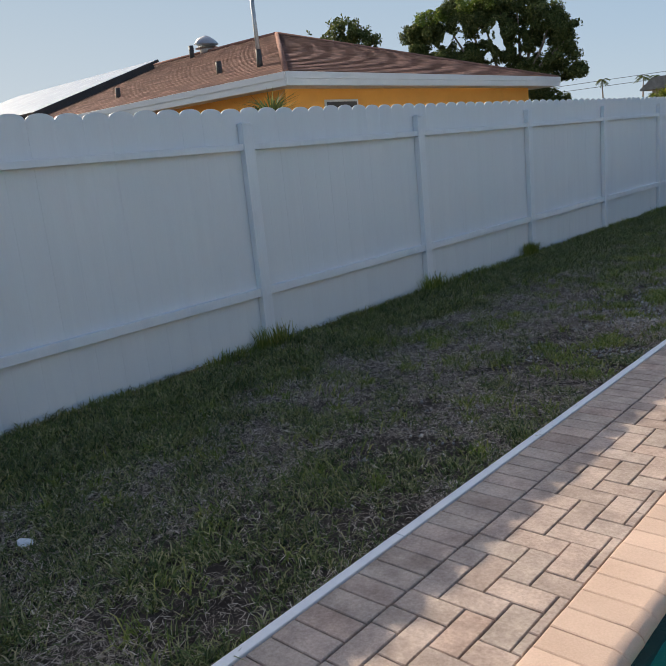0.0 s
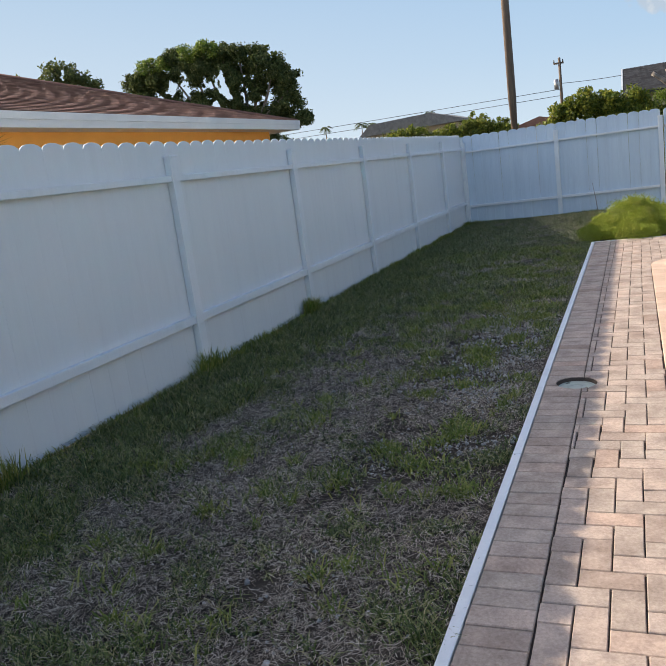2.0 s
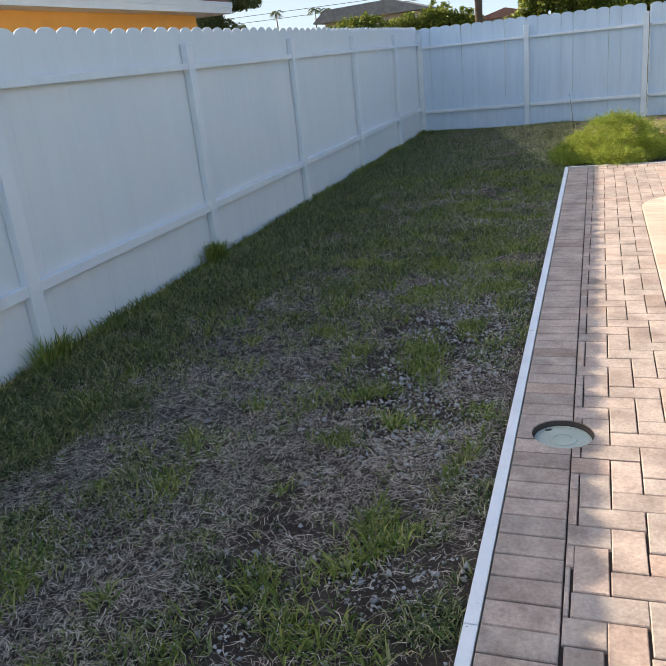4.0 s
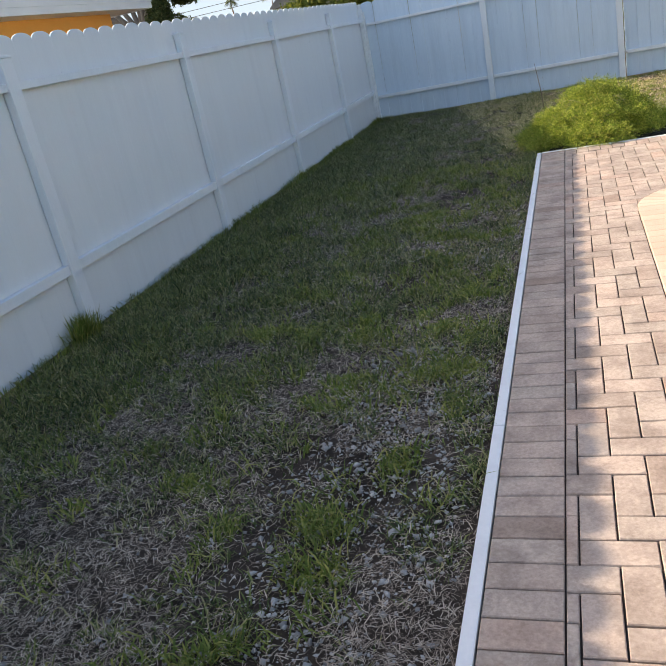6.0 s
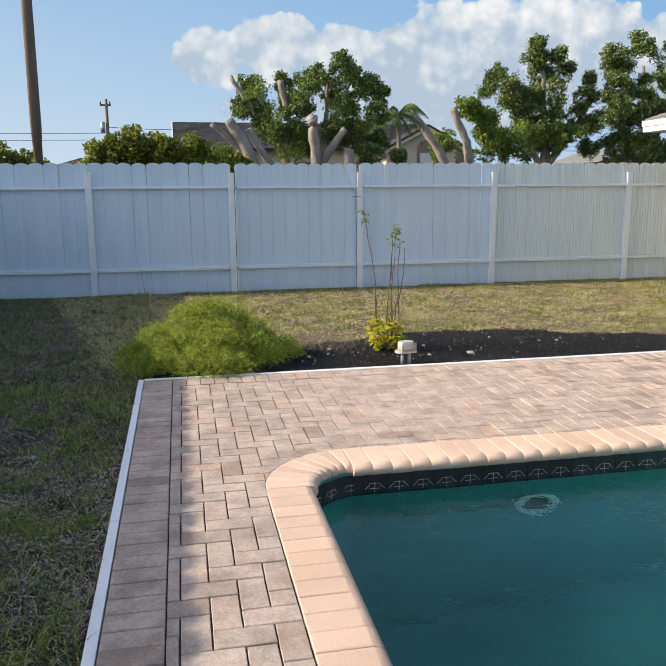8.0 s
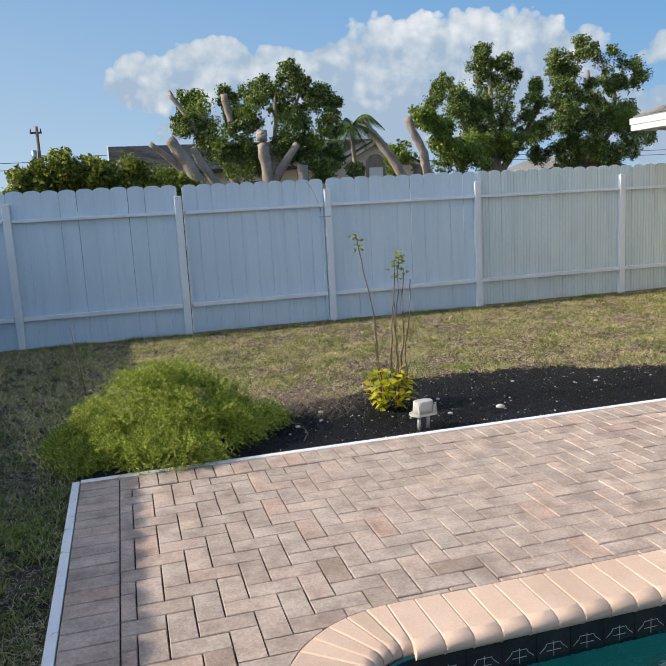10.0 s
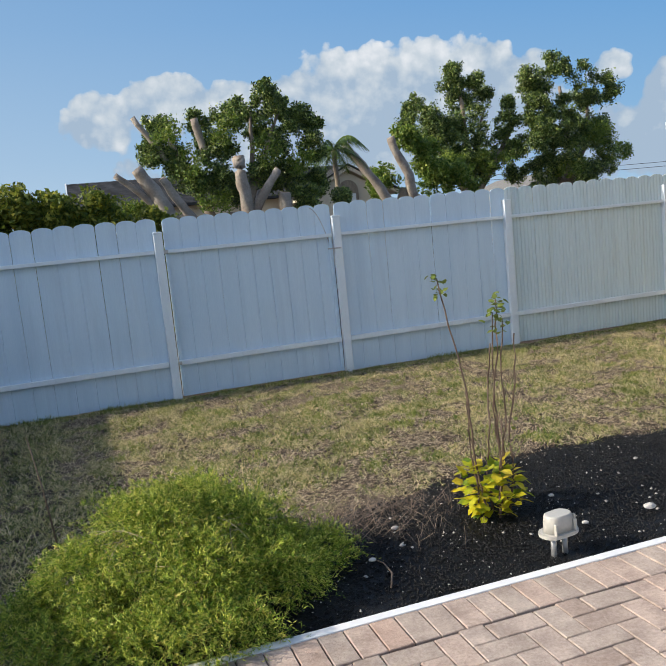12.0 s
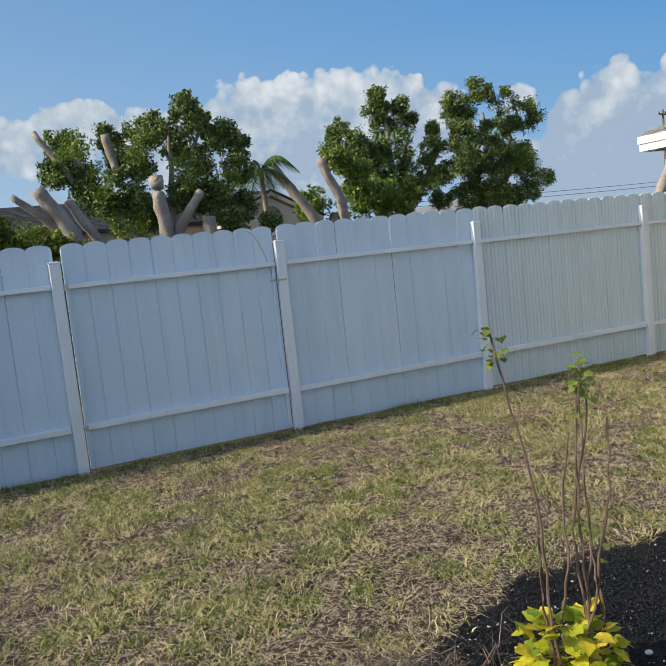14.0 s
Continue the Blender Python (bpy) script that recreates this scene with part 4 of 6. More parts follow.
def palm(label, base, height, fronds, length, trunk_r=0.1, mat=None):
    """A palm: ringed trunk and drooping feathered fronds."""
    p = thing("palm_tree", base, label, "palm")
    part("trunk", limb(bmesh.new(), [(0, 0, 0), (0.05, 0, height * 0.5), (0, 0, height)], trunk_r, trunk_r * 0.7, 8, 0.02), BARK, p)
    r = random.Random(int(height * 100))
    for k in range(fronds):
        a, lift, ln = 2 * math.pi * k / fronds + r.uniform(-0.2, 0.2), r.uniform(-0.1, 1.0), length * r.uniform(0.8, 1.1)
        spine = []
        for i in range(9):
            s = i / 8
            spine.append(Vector((math.cos(a) * ln * s * 0.8, math.sin(a) * ln * s * 0.8, height + ln * (lift * s - (0.55 + 0.5 * lift) * s * s))))
        bm = bmesh.new()
        tube(bm, spine, [0.018 * (1 - 0.8 * i / 8) * (length + 0.4) for i in range(9)], 4)
        side = Vector((-math.sin(a), math.cos(a), 0))
        for i in range(36):
            s = 0.12 + 0.88 * i / 36
            j = min(int(s * 8), 7)
            c = spine[j].lerp(spine[j + 1], s * 8 - j)
            d = (spine[j + 1] - spine[j]).normalized()
            w = ln * 0.36 * math.sin(math.pi * min(1, s * 0.85 + 0.12))
            for sg in (-1, 1):
                tip = c + side * sg * w * 0.7 + d * w * 0.5 - Vector((0, 0, w * r.uniform(0.35, 0.7)))
                q = d * 0.008 * (length + 0.4)
                bm.faces.new([bm.verts.new(c - q), bm.verts.new(c + q), bm.verts.new(tip)])
        part("frond", bm, mat or PALM_LEAF, p)
    return p


palm("slender palm with feathery drooping fronds beside the ficus", (5.35, 28.0, 0), 3.6, 13, 1.1, 0.08)
far_palm = palm("small distant windblown palm with ragged fronds", (-23.6, 60, 0), 5.1, 9, 0.85, 0.07, LEAF_GREY)
tagged(far_palm, group="distant palms")
for x, y, s in ((-20.5, 60, 0.95), (-19.9, 61, 0.93), (-15.5, 62, 1.0)):
    copy_thing(far_palm, pose(x, y, -0.3 * (1 - s) * 10, 0, 0, x * 40))
palm("low clipped palm crown far behind the fence", (27.5, 46, 0), 2.6, 12, 1.3, 0.14)
palm("low bushy palm crown far behind the fence", (29.4, 46, 0), 2.6, 12, 1.2, 0.14)

# pruned pale trunk by the house corner
st2 = thing("tree_stump", (0, 0, 0), "pale pruned leaning trunk beyond the house corner", "tree stump")
for pts, r0, r1 in (([(19.3, 30, 0), (19.6, 30, 1.6), (19.9, 30, 2.5), (20.7, 30, 3.8)], 0.19, 0.16), ([(19.8, 30, 2.3), (20.7, 30, 3.0), (21.2, 30, 3.6)], 0.12, 0.1)):
    stub(st2, pts, r0, r1)

# ---- distant houses ----
grey = thing("house", (0, 0, 0), "distant cream house with dark grey shingle gable roof", "house")
part("wall", box(bmesh.new(), -0.4, 14.0, 46.3, 54, 0, 3.5), CREAM, grey)
bm = bmesh.new()
prism(bm, [(45.6, 3.55), (50, 5.15), (54.4, 3.55), (54.4, 3.45), (45.6, 3.45)], "x", -0.95, 13.6)
part("roof", bm, SHINGLE_GREY, grey)
roof_face("shingles", (-0.95, 45.6), (13.6, 45.6), (0, 1), 3.56, 0.364, 4.4, 0, 0, SHINGLE_GREY, grey, 0.2, 0.4)
part("bargeboard", prism(bmesh.new(), [(45.55, 3.42), (50, 5.05), (50, 5.2), (45.55, 3.57)], "x", -1.02, -0.96), WHITE, grey)
gabled = thing("house", (0, 0, 0), "distant cream stucco gable with arched window", "house")
part("wall", prism(bmesh.new(), [(9.6, 0), (13.7, 0), (13.7, 3.3), (11.7, 4.35), (9.6, 3.3)], "y", 44.6, 45.8), CREAM, gabled)
bm = bmesh.new()
prism(bm, [(9.2, 3.12), (11.7, 4.42), (14.2, 3.12), (14.2, 3.28), (11.7, 4.6), (9.2, 3.28)], "y", 44.3, 46.5)
part("gable_trim", bm, CREAM, gabled)
prism_bm = prism(bmesh.new(), [(9.1, 3.3), (11.7, 4.62), (14.3, 3.3), (14.3, 3.36), (11.7, 4.7), (9.1, 3.36)], "y", 44.25, 46.6)
part("roof", prism_bm, SHINGLE_GREY, gabled)
arch = [(11.2 + 0.0, 2.6), (12.2, 2.6)] + [(11.7 + 0.5 * math.cos(radians(a)), 3.45 + 0.5 * math.sin(radians(a))) for a in range(0, 181, 20)]
wa = part("window", prism(bmesh.new(), arch, "y", 44.52, 44.605), BARK, gabled, "brown arched window")
part("pane", box(bmesh.new(), 11.35, 12.05, 44.48, 44.53, 2.6, 3.3), WHITE, wa, "pale shutter")

flat = thing("house", (0, 0, 0), "distant low house with grey-brown roof", "house")
part("wall", box(bmesh.new(), -19.5, -12.5, 59, 66, 0, 4.0), CREAM, flat)
part("roof", prism(bmesh.new(), [(-20.2, 4.0), (-19.3, 4.75), (-14.5, 4.95), (-12, 4.2), (-12, 4.05), (-20.2, 3.9)], "y", 58.4, 66.6), SHINGLE_TAN, flat)
red = thing("house", (0, 0, 0), "distant house with dark red roof edge", "house")
part("wall", box(bmesh.new(), -6.4, -3.6, 45, 50, 0, 2.6), CREAM, red)
part("roof", prism(bmesh.new(), [(-6.8, 2.6), (-5.2, 3.05), (-3.3, 2.6)], "y", 44.6, 50.4), SHINGLE_BROWN, red)
white_h = thing("house", (0, 0, 0), "distant pale house roof behind the fence", "house")
part("wall", box(bmesh.new(), 22.6, 27, 46.5, 52, 0, 2.9), CREAM, white_h)
part("roof", prism(bmesh.new(), [(22.2, 2.9), (24.6, 3.7), (27.4, 2.9)], "y", 46, 52.5), SHINGLE_TAN, white_h)

# ---- utility poles and lines ----
pole = thing("utility_pole", (-3.88, 25.24, 0), "tall brown wooden utility pole", "utility pole")
part("shaft", tube(bmesh.new(), [(0, 0, 0), (0.0, 0, 3), (0.02, 0, 9.5)], [0.125, 0.12, 0.105], 14), POLE_WOOD, pole)


def line_pole(label, at, h, arm=1.2):
    p = thing("utility_pole", at, label, "utility pole")
    part("shaft", tube(bmesh.new(), [(0, 0, 0), (0, 0, h)], [0.14, 0.09], 10), POLE_WOOD, p)
    part("crossarm", box(bmesh.new(), -arm / 2, arm * 0.35, -0.06, 0.06, h - 0.45, h - 0.33, 0.01), POLE_WOOD, p)
    for s in (-0.45, 0.28):
        part("insulator", tube(bmesh.new(), [(s * arm, 0, h - 0.33), (s * arm, 0, h - 0.13)], [0.05, 0.03], 8), DARK, p)
    part("transformer", tube(bmesh.new(), [(-0.3, -0.1, h - 2.2), (-0.3, -0.1, h - 1.5)], [0.16, 0.16], 12), GREY_METAL, p, "grey transformer can")
    return p


line_pole("distant power pole with transformer", (-5.3, 61.5, 0), 7.55, 0.85)
line_pole("distant power pole beyond the house roof", (54.5, 60, 0), 10.7, 1.0)
wires = thing("power_lines", (0, 0, 0), "thin distant overhead power lines", "power line")
for y, z, x0, x1 in ((61.5, 5.2, -60, -5.3), (61.5, 4.75, -60, -5.3), (61.5, 5.6, -5.3, 2), (60, 4.45, 24, 54.5), (60, 4.1, 24, 54.5)):
    part("wire", tube(bmesh.new(), [(x0 + (x1 - x0) * i / 10, y, z + 0.5 * ((i / 10 - 0.5) ** 2)) for i in range(11)], [0.018] * 11, 4), DARK, wires)

# ---- things on the orange roof ----
def on_south(x, y):
    return EZ + ES * (y - EY0)


mast = thing("service_mast", (-9.8, 10.0, on_south(0, 10.0)), "grey electric service mast on the brown roof with cable", "service mast")
part("pipe", tube(bmesh.new(), [(0, 0, -0.1), (-0.02, 0, 1.6)], [0.04, 0.036], 12), GREY_METAL, mast)
part("boot", tube(bmesh.new(), [(0, 0, -0.08), (0, 0, 0.3)], [0.06, 0.05], 12), DARK, mast, "dark flashing boot")
part("weatherhead", tube(bmesh.new(), [(-0.02, 0, 1.56), (-0.02, 0, 1.64), (0.1, 0, 1.71), (0.2, 0, 1.64), (0.22, 0, 1.58)], [0.04, 0.05, 0.045, 0.03, 0.02], 10), GREY_METAL, mast)
bm = bmesh.new()
tube(bm, [(-0.05 - 1.1 * i, -0.6 * i * 0.6, 1.66 + 0.02 * i * i) for i in range(12)], [0.014] * 12, 5)
part("cable", bm, DARK, mast, "black service cable")
bm = bmesh.new()
tube(bm, [(-0.05 - 1.1 * i, -0.6 * i * 0.6, 1.6 + 0.04 * math.sin(i * 1.5) + 0.02 * i * i) for i in range(12)], [0.009] * 12, 5)
part("cable", bm, DARK, mast, "black service cable")
for x, y, h, r in ((-11.2, 10.25, 0.22, 0.06), (-15.9, 13.5, 0.3, 0.065), (-14.5, 10.1, 0.2, 0.055)):
    v = thing("roof_vent_pipe", (x, y, on_south(x, y)), "dark vent pipe on the brown roof", "vent pipe", "roof vent pipes")
    part("pipe", tube(bmesh.new(), [(0, 0, -0.1), (0, 0, h)], [r, r], 12), DARK, v)
gv = thing("roof_vent", (-15.85, 14.0, on_south(0, 13.95)), "round-hooded galvanised roof vent", "roof vent")
part("collar", tube(bmesh.new(), [(0, 0, -0.1), (0, 0, 0.18)], [0.2, 0.2], 16), GREY_METAL, gv)
part("hood", tube(bmesh.new(), [(0.0, 0, 0.1), (0, 0, 0.2), (0.02, 0, 0.32), (0.05, 0, 0.4)], [0.32, 0.33, 0.24, 0.06], 16), GREY_METAL, gv, "pale metal hood")
# solar panels on the roof's far slope
sl = math.degrees(math.atan(ES))
for i in range(6):
    sp = thing("solar_panel", (0, 0, 0), "solar panel raised on the brown roof, sky reflection painted pale", "solar panel", "solar panels")
    sp.matrix_world = pose(-17.3 - 1.36 * i, 9.55, on_south(0, 9.55) + 0.16, sl, 0, 0)
    part("sheet", box(bmesh.new(), -1.33, 0, 0, 4.1, 0, 0.035, 0.004), PANEL_SHEEN, sp)
    part("frame", box(bmesh.new(), -1.345, 0.012, -0.012, 4.112, -0.04, 0.028, 0.004), DARK, sp, "dark frame")
    part("bracket", box(bmesh.new(), -0.06, 0.0, 0.1, 3.9, -0.16, -0.04), DARK, sp)
# leafy tips at the house wall
yucca = thing("yucca_plant", (-7.89, 8.28, 0), "spiky dark green plant in front of the orange wall", "plant")
p = np.repeat(np.array([[0, 0, 1.95]]), 130, 0) + rng.normal(size=(130, 3)) * 0.03
ob = new("leaves", blades("leaves", p, rng.uniform(0.4, 0.75, 130), np.full(130, 0.035), rng.uniform(0.1, 1.0, 130), LEAF_GREY))
ob.parent = yucca
part("stem", limb(bmesh.new(), [(0, 0, 0), (0, 0, 1.8)], 0.07, 0.05, 8), BARK, yucca)


# ---- lawn ----
def bed_edge(x):
    return np.interp(x, [-1.2, -0.6, 0.2, 0.9, 2.25, 3.1, 4.2, 7.8], [13.2, 13.7, 14.2, 14.5, 14.75, 14.45, 13.95, 13.9]) + 0.06 * np.sin(x * 5.0) + 0.04 * np.sin(x * 13.0)


def scatter(n, x0, x1, y0, y1):
    return rng.uniform(x0, x1, n), rng.uniform(y0, y1, n)


def lawn_points(per_m2, kind):
    """Blade positions; kind 'green' or 'straw' chooses the patches."""
    xs, ys = [], []
    for x0, x1, y0, y1, f in ((-4.12, -1.225, 0.4, 6.5, 1.0), (-4.12, -1.225, 6.5, 13.1, 0.75), (-4.12, -1.225, 13.1, 18.44, 0.5), (-4.12, -1.225, -2.5, 0.4, 0.35), (-1.225, 7.7, 13.13, 18.44, 0.68)):
        x, y = scatter(int(per_m2 * f * (x1 - x0) * (y1 - y0)), x0, x1, y0, y1)
        xs.append(x)
        ys.append(y)
    x, y = np.concatenate(xs), np.concatenate(ys)
    big, fine = fbm(x, y, 1.3, 1.0), fbm(x, y, 7.0, 2.0)
    green = 0.35 * big + 0.75 * fine - 0.06
    left = x < -1.225
    green = green + np.where(left, np.interp(x, [-4.1, -3.4, -2.6, -1.9, -1.5, -1.25], [0.5, 0.3, -0.02, -0.2, -0.22, -0.04]) * np.interp(y, [0, 1.5, 4, 9, 12, 15], [0.9, 0.8, 1.0, 1.0, 0.6, 0.3]) + np.interp(y, [0, 2.5, 4, 6.5, 8.5, 11, 14, 18], [0.3, 0.24, -0.06, -0.08, 0.08, 0.22, 0.28, 0.24]), -0.03)
    r = rng.random(len(x))
    if kind == "green":
        keep = r < np.where(left, np.clip((green - 0.32) * 2.4, 0.05, 1), np.clip((green - 0.42) * 4.5, 0.06, 1))
    else:
        keep = r < np.clip(1.0 - (green - 0.5) * 1.5, 0.3, 1) * np.where(left & (x > -2.1) & (fbm(x, y, 2.6, 4.0) > 0.56), 0.3, 1.0)
    if kind == "straw":
        keep &= left | (rng.random(len(x)) < 0.8)
    keep &= left | (y > bed_edge(x) + rng.normal(0, 0.04, len(x)))
    x, y, green = x[keep], y[keep], green[keep]
    return np.stack([x, y, np.full(len(x), -0.004)], 1), green


c, g = lawn_points(1140, "green")
per = 6
b = np.repeat(c, per, 0) + np.concatenate([rng.normal(0, 0.011, (len(c) * per, 2)), np.zeros((len(c) * per, 1))], 1)
g = np.repeat(g, per)
h = rng.uniform(0.028, 0.066, len(b)) * np.clip(0.7 + g * 0.7, 0.7, 1.5) * np.where(b[:, 0] < -3.3, 1.3, 1.0) * np.where(b[:, 0] > -1.2, 0.9, 1)
# Split near the fence shadow: shade-dark colours on one side, sun-bright on the other.
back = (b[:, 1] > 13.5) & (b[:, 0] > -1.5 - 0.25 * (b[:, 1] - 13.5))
for pick, name, mat, label in ((~back, "lawn_grass", GRASS, "patchy short green lawn grass"), (back, "sunlit_dry_grass", GRASS_DRY_SUNLIT, "short dry yellow-green lawn grass, brightened for the sunny lawn")):
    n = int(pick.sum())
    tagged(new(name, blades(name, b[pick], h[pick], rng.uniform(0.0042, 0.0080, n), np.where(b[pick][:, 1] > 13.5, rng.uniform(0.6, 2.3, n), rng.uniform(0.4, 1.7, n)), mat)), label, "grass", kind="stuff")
b, g = lawn_points(8600, "straw")
b[:, 2] = rng.uniform(0.0, 0.03, len(b))
h = rng.uniform(0.007, 0.017, len(b))
# Dead grass too: shade and sun brightness lie in the two materials' colours.
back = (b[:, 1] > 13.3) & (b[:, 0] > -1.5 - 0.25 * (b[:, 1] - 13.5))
for pick, name, mat, label in ((~back, "dead_thatch", THATCH_SHADED, "grey-brown dead grass matted over bare soil, darkened for the fence shade"), (back, "dry_grass", STRAW_SUNLIT, "dry straw-coloured dead grass over the soil, brightened for the sunny lawn")):
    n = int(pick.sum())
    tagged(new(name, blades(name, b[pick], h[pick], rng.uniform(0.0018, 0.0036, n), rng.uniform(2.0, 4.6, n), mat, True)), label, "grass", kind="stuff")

# tufts and weeds, taller grass along the fences
tb, th = [], []
tr = np.random.default_rng(11)
for _ in range(330):
    x, y = tr.uniform(-3.9, -1.3), 13.0 - 12.0 * tr.random() ** 1.5
    n = int(tr.uniform(10, 46))
    s = tr.uniform(0.015, 0.07)
    tb.append(np.stack([x + tr.normal(0, s, n), y + tr.normal(0, s, n), np.zeros(n)], 1))
    th.append(tr.uniform(0.045, 0.105, n))
for _ in range(85):
    x, y = -1.3 - abs(tr.normal(0, 0.75)), 12.8 - 8.6 * tr.random() ** 1.2
    n, a = int(tr.uniform(70, 230)), tr.uniform(0, 3.1)
    u, w = tr.normal(0, tr.uniform(0.05, 0.14), n), tr.normal(0, tr.uniform(0.02, 0.06), n)
    px_, py_ = x + u * math.cos(a) - w * math.sin(a), y + u * math.sin(a) + w * math.cos(a)
    ok = (px_ < -1.26) & (px_ > -4.05)
    tb.append(np.stack([px_[ok], py_[ok], np.zeros(ok.sum())], 1))
    th.append(tr.uniform(0.035, 0.085, int(ok.sum())))
for _ in range(520):
    x, y = tr.uniform(-1.0, 7.5), tr.uniform(14.2, 18.3)
    if y < bed_edge(np.array([x]))[0] + 0.1:
        continue
    n = int(tr.uniform(14, 70))
    tb.append(np.stack([x + tr.normal(0, 0.05, n), y + tr.normal(0, 0.05, n), np.zeros(n)], 1))
    th.append(tr.uniform(0.035, 0.07, n))
b, h = np.concatenate(tb), np.concatenate(th)
tagged(new("grass_tufts", blades("grass_tufts", b, h, rng.uniform(0.005, 0.010, len(b)), rng.uniform(0.4, 1.5, len(b)), WEED)), "loose tufts of coarse green grass", "grass", kind="stuff")
n = 9000
y = rng.uniform(-2, 18.4, n)
x = -4.13 + np.abs(rng.normal(0, 0.07, n))
h = rng.uniform(0.04, 0.11, n) * (0.6 + 0.9 * fbm(x * 0, y, 2.0, 3.0))
for c in (4.3, 4.12, 6.75, 6.6, 9.02, 8.98, 8.95, 9.0):
    pick = rng.integers(0, n, 110)
    y[pick] = c + rng.normal(0, 0.05, 110)
    x[pick] = -4.08 + rng.normal(0, 0.03, 110)
    h[pick] = rng.uniform(0.12, 0.26, 110)
b = np.stack([x, y, np.zeros(n)], 1)
n2 = 6500
x2 = rng.uniform(-4.0, 7.7, n2)
b = np.concatenate([b, np.stack([x2, 18.43 - np.abs(rng.normal(0, 0.055, n2)), np.zeros(n2)], 1)])
h = np.concatenate([h, rng.uniform(0.025, 0.075, n2) * (0.3 + 1.3 * fbm(x2, x2 * 0, 3.0, 6.0))])
tagged(new("fence_grass", blades("fence_grass", b, h, rng.uniform(0.005, 0.010, len(b)), rng.uniform(0.1, 0.8, len(b)), WEED)), "taller uncut grass along the foot of the fences", "grass", kind="stuff")


def rocks(name, base, size, mat, label, flat=0.7):
    """Small angular stones: squashed octahedra."""
    n = len(base)
    o = np.array([(1, 0, 0), (0, 1, 0), (-1, 0, 0), (0, -1, 0), (0, 0, 1), (0, 0, -1)], float)
    v = o[None] * rng.uniform(0.6, 1.3, (n, 6, 1)) + rng.normal(0, 0.18, (n, 6, 3))
    a = rng.uniform(0, 2 * np.pi, n)
    rot = np.stack([np.stack([np.cos(a), -np.sin(a), 0 * a], 1), np.stack([np.sin(a), np.cos(a), 0 * a], 1), np.stack([0 * a, 0 * a, np.ones(n)], 1)], 1)
    v = np.einsum("nij,nkj->nki", rot, v * np.array([1, 0.8, flat])) * (size / 2)[:, None, None] + base[:, None, :]
    f = np.array([(0, 1, 4), (1, 2, 4), (2, 3, 4), (3, 0, 4), (1, 0, 5), (2, 1, 5), (3, 2, 5), (0, 3, 5)])
    faces = (np.arange(n)[:, None, None] * 6 + f[None]).reshape(-1, 3)
    return tagged(new(name, raw_mesh(name, v.reshape(-1, 3), faces, mat)), label, "gravel", kind="stuff")


GRAVEL = surface("grey_gravel", (0.26, 0.255, 0.25), (0.62, 0.61, 0.59), 0.9, 8, 60, 0.4, island=0.5)
x, y = scatter(34000, -2.9, -1.24, 2.0, 11.5)
k = rng.random(len(x)) < np.interp(x, [-2.9, -2.1, -1.75, -1.4, -1.25], [0.03, 0.15, 1.0, 0.9, 0.35]) * np.clip((fbm(x, y, 1.8, 8.0) - 0.40) * 4, 0.04, 1) * np.interp(y, [2, 4.2, 5, 8.6, 9.6, 11.5], [0.0, 0.25, 1, 1, 0.5, 0.2])
x, y = x[k], y[k]
rocks("gravel", np.stack([x, y, np.full(len(x), 0.013)], 1), np.clip(rng.lognormal(-4.35, 0.5, len(x)), 0.005, 0.04), GRAVEL, "scattered grey gravel in the bare soil")

# litter on the lawn
lit = thing("litter", (-2.59, 1.21, 0.03), "crumpled white scrap of litter on the grass", "litter")
bm = bmesh.new()
bmesh.ops.create_icosphere(bm, subdivisions=2, radius=0.05)
for v in bm.verts:
    v.co = Vector((v.co.x * 1.3, v.co.y * 0.8, v.co.z * 0.35)) * (0.75 + 0.6 * noise.noise(v.co * 40))
part("scrap", bm, PAPER, lit)

# ---- mulch bed ----
bm = bmesh.new()
cols = []
for i in range(90):
    x = -1.1 + 8.8 * i / 89
    e = float(bed_edge(np.array([x]))[0])
    cols.append([bm.verts.new((x, 13.128 + (e - 13.128) * j / 8, 0.004 + 0.03 * math.sin(math.pi * min(1, (j + 0.6) / 8.6)) + 0.008 * noise.noise((x * 3, j * 0.7, 0)))) for j in range(9)])
for p, q in zip(cols, cols[1:]):
    for j in range(8):
        bm.faces.new((p[j], q[j], q[j + 1], p[j + 1])).smooth = True
tagged(part("mulch_bed", bm, MULCH), "black mulch planting bed along the paver deck", "mulch bed", kind="structure")
x, y = scatter(88000, -1.1, 7.6, 13.13, 14.9)
k = (y < bed_edge(x) + rng.normal(0, 0.05, len(x))) & (rng.random(len(x)) < np.interp(x, [-1, 3.4, 5, 7.6], [1, 1, 0.5, 0.35]))
x, y = x[k], y[k]
e = bed_edge(x)
z = 0.012 + 0.03 * np.sin(np.pi * np.clip((y - 13.13) / (e - 13.13), 0, 1))
rocks("mulch_chips", np.stack([x, y, z], 1), rng.uniform(0.007, 0.021, len(x)), MULCH, "loose black mulch chips", 0.6)
k = rng.random(len(x)) < 0.034
rocks("shell_bits", np.stack([x[k], y[k], z[k] + 0.006], 1), np.clip(rng.lognormal(-4.95, 0.5, k.sum()), 0.004, 0.03), SHELL, "small white shell and stone bits in the mulch")


def stone(at, r, label):
    bm = bmesh.new()
    bmesh.ops.create_icosphere(bm, subdivisions=2, radius=r)
    for v in bm.verts:
        v.co = Vector((v.co.x * 1.2, v.co.y * 0.8, v.co.z * 0.6)) * (0.85 + 0.35 * noise.noise(v.co * 30 + Vector(at)))
    ob = part("stone", bm, SHELL)
    ob.location = at
    return tagged(ob, label, "stone", "stones in the mulch")


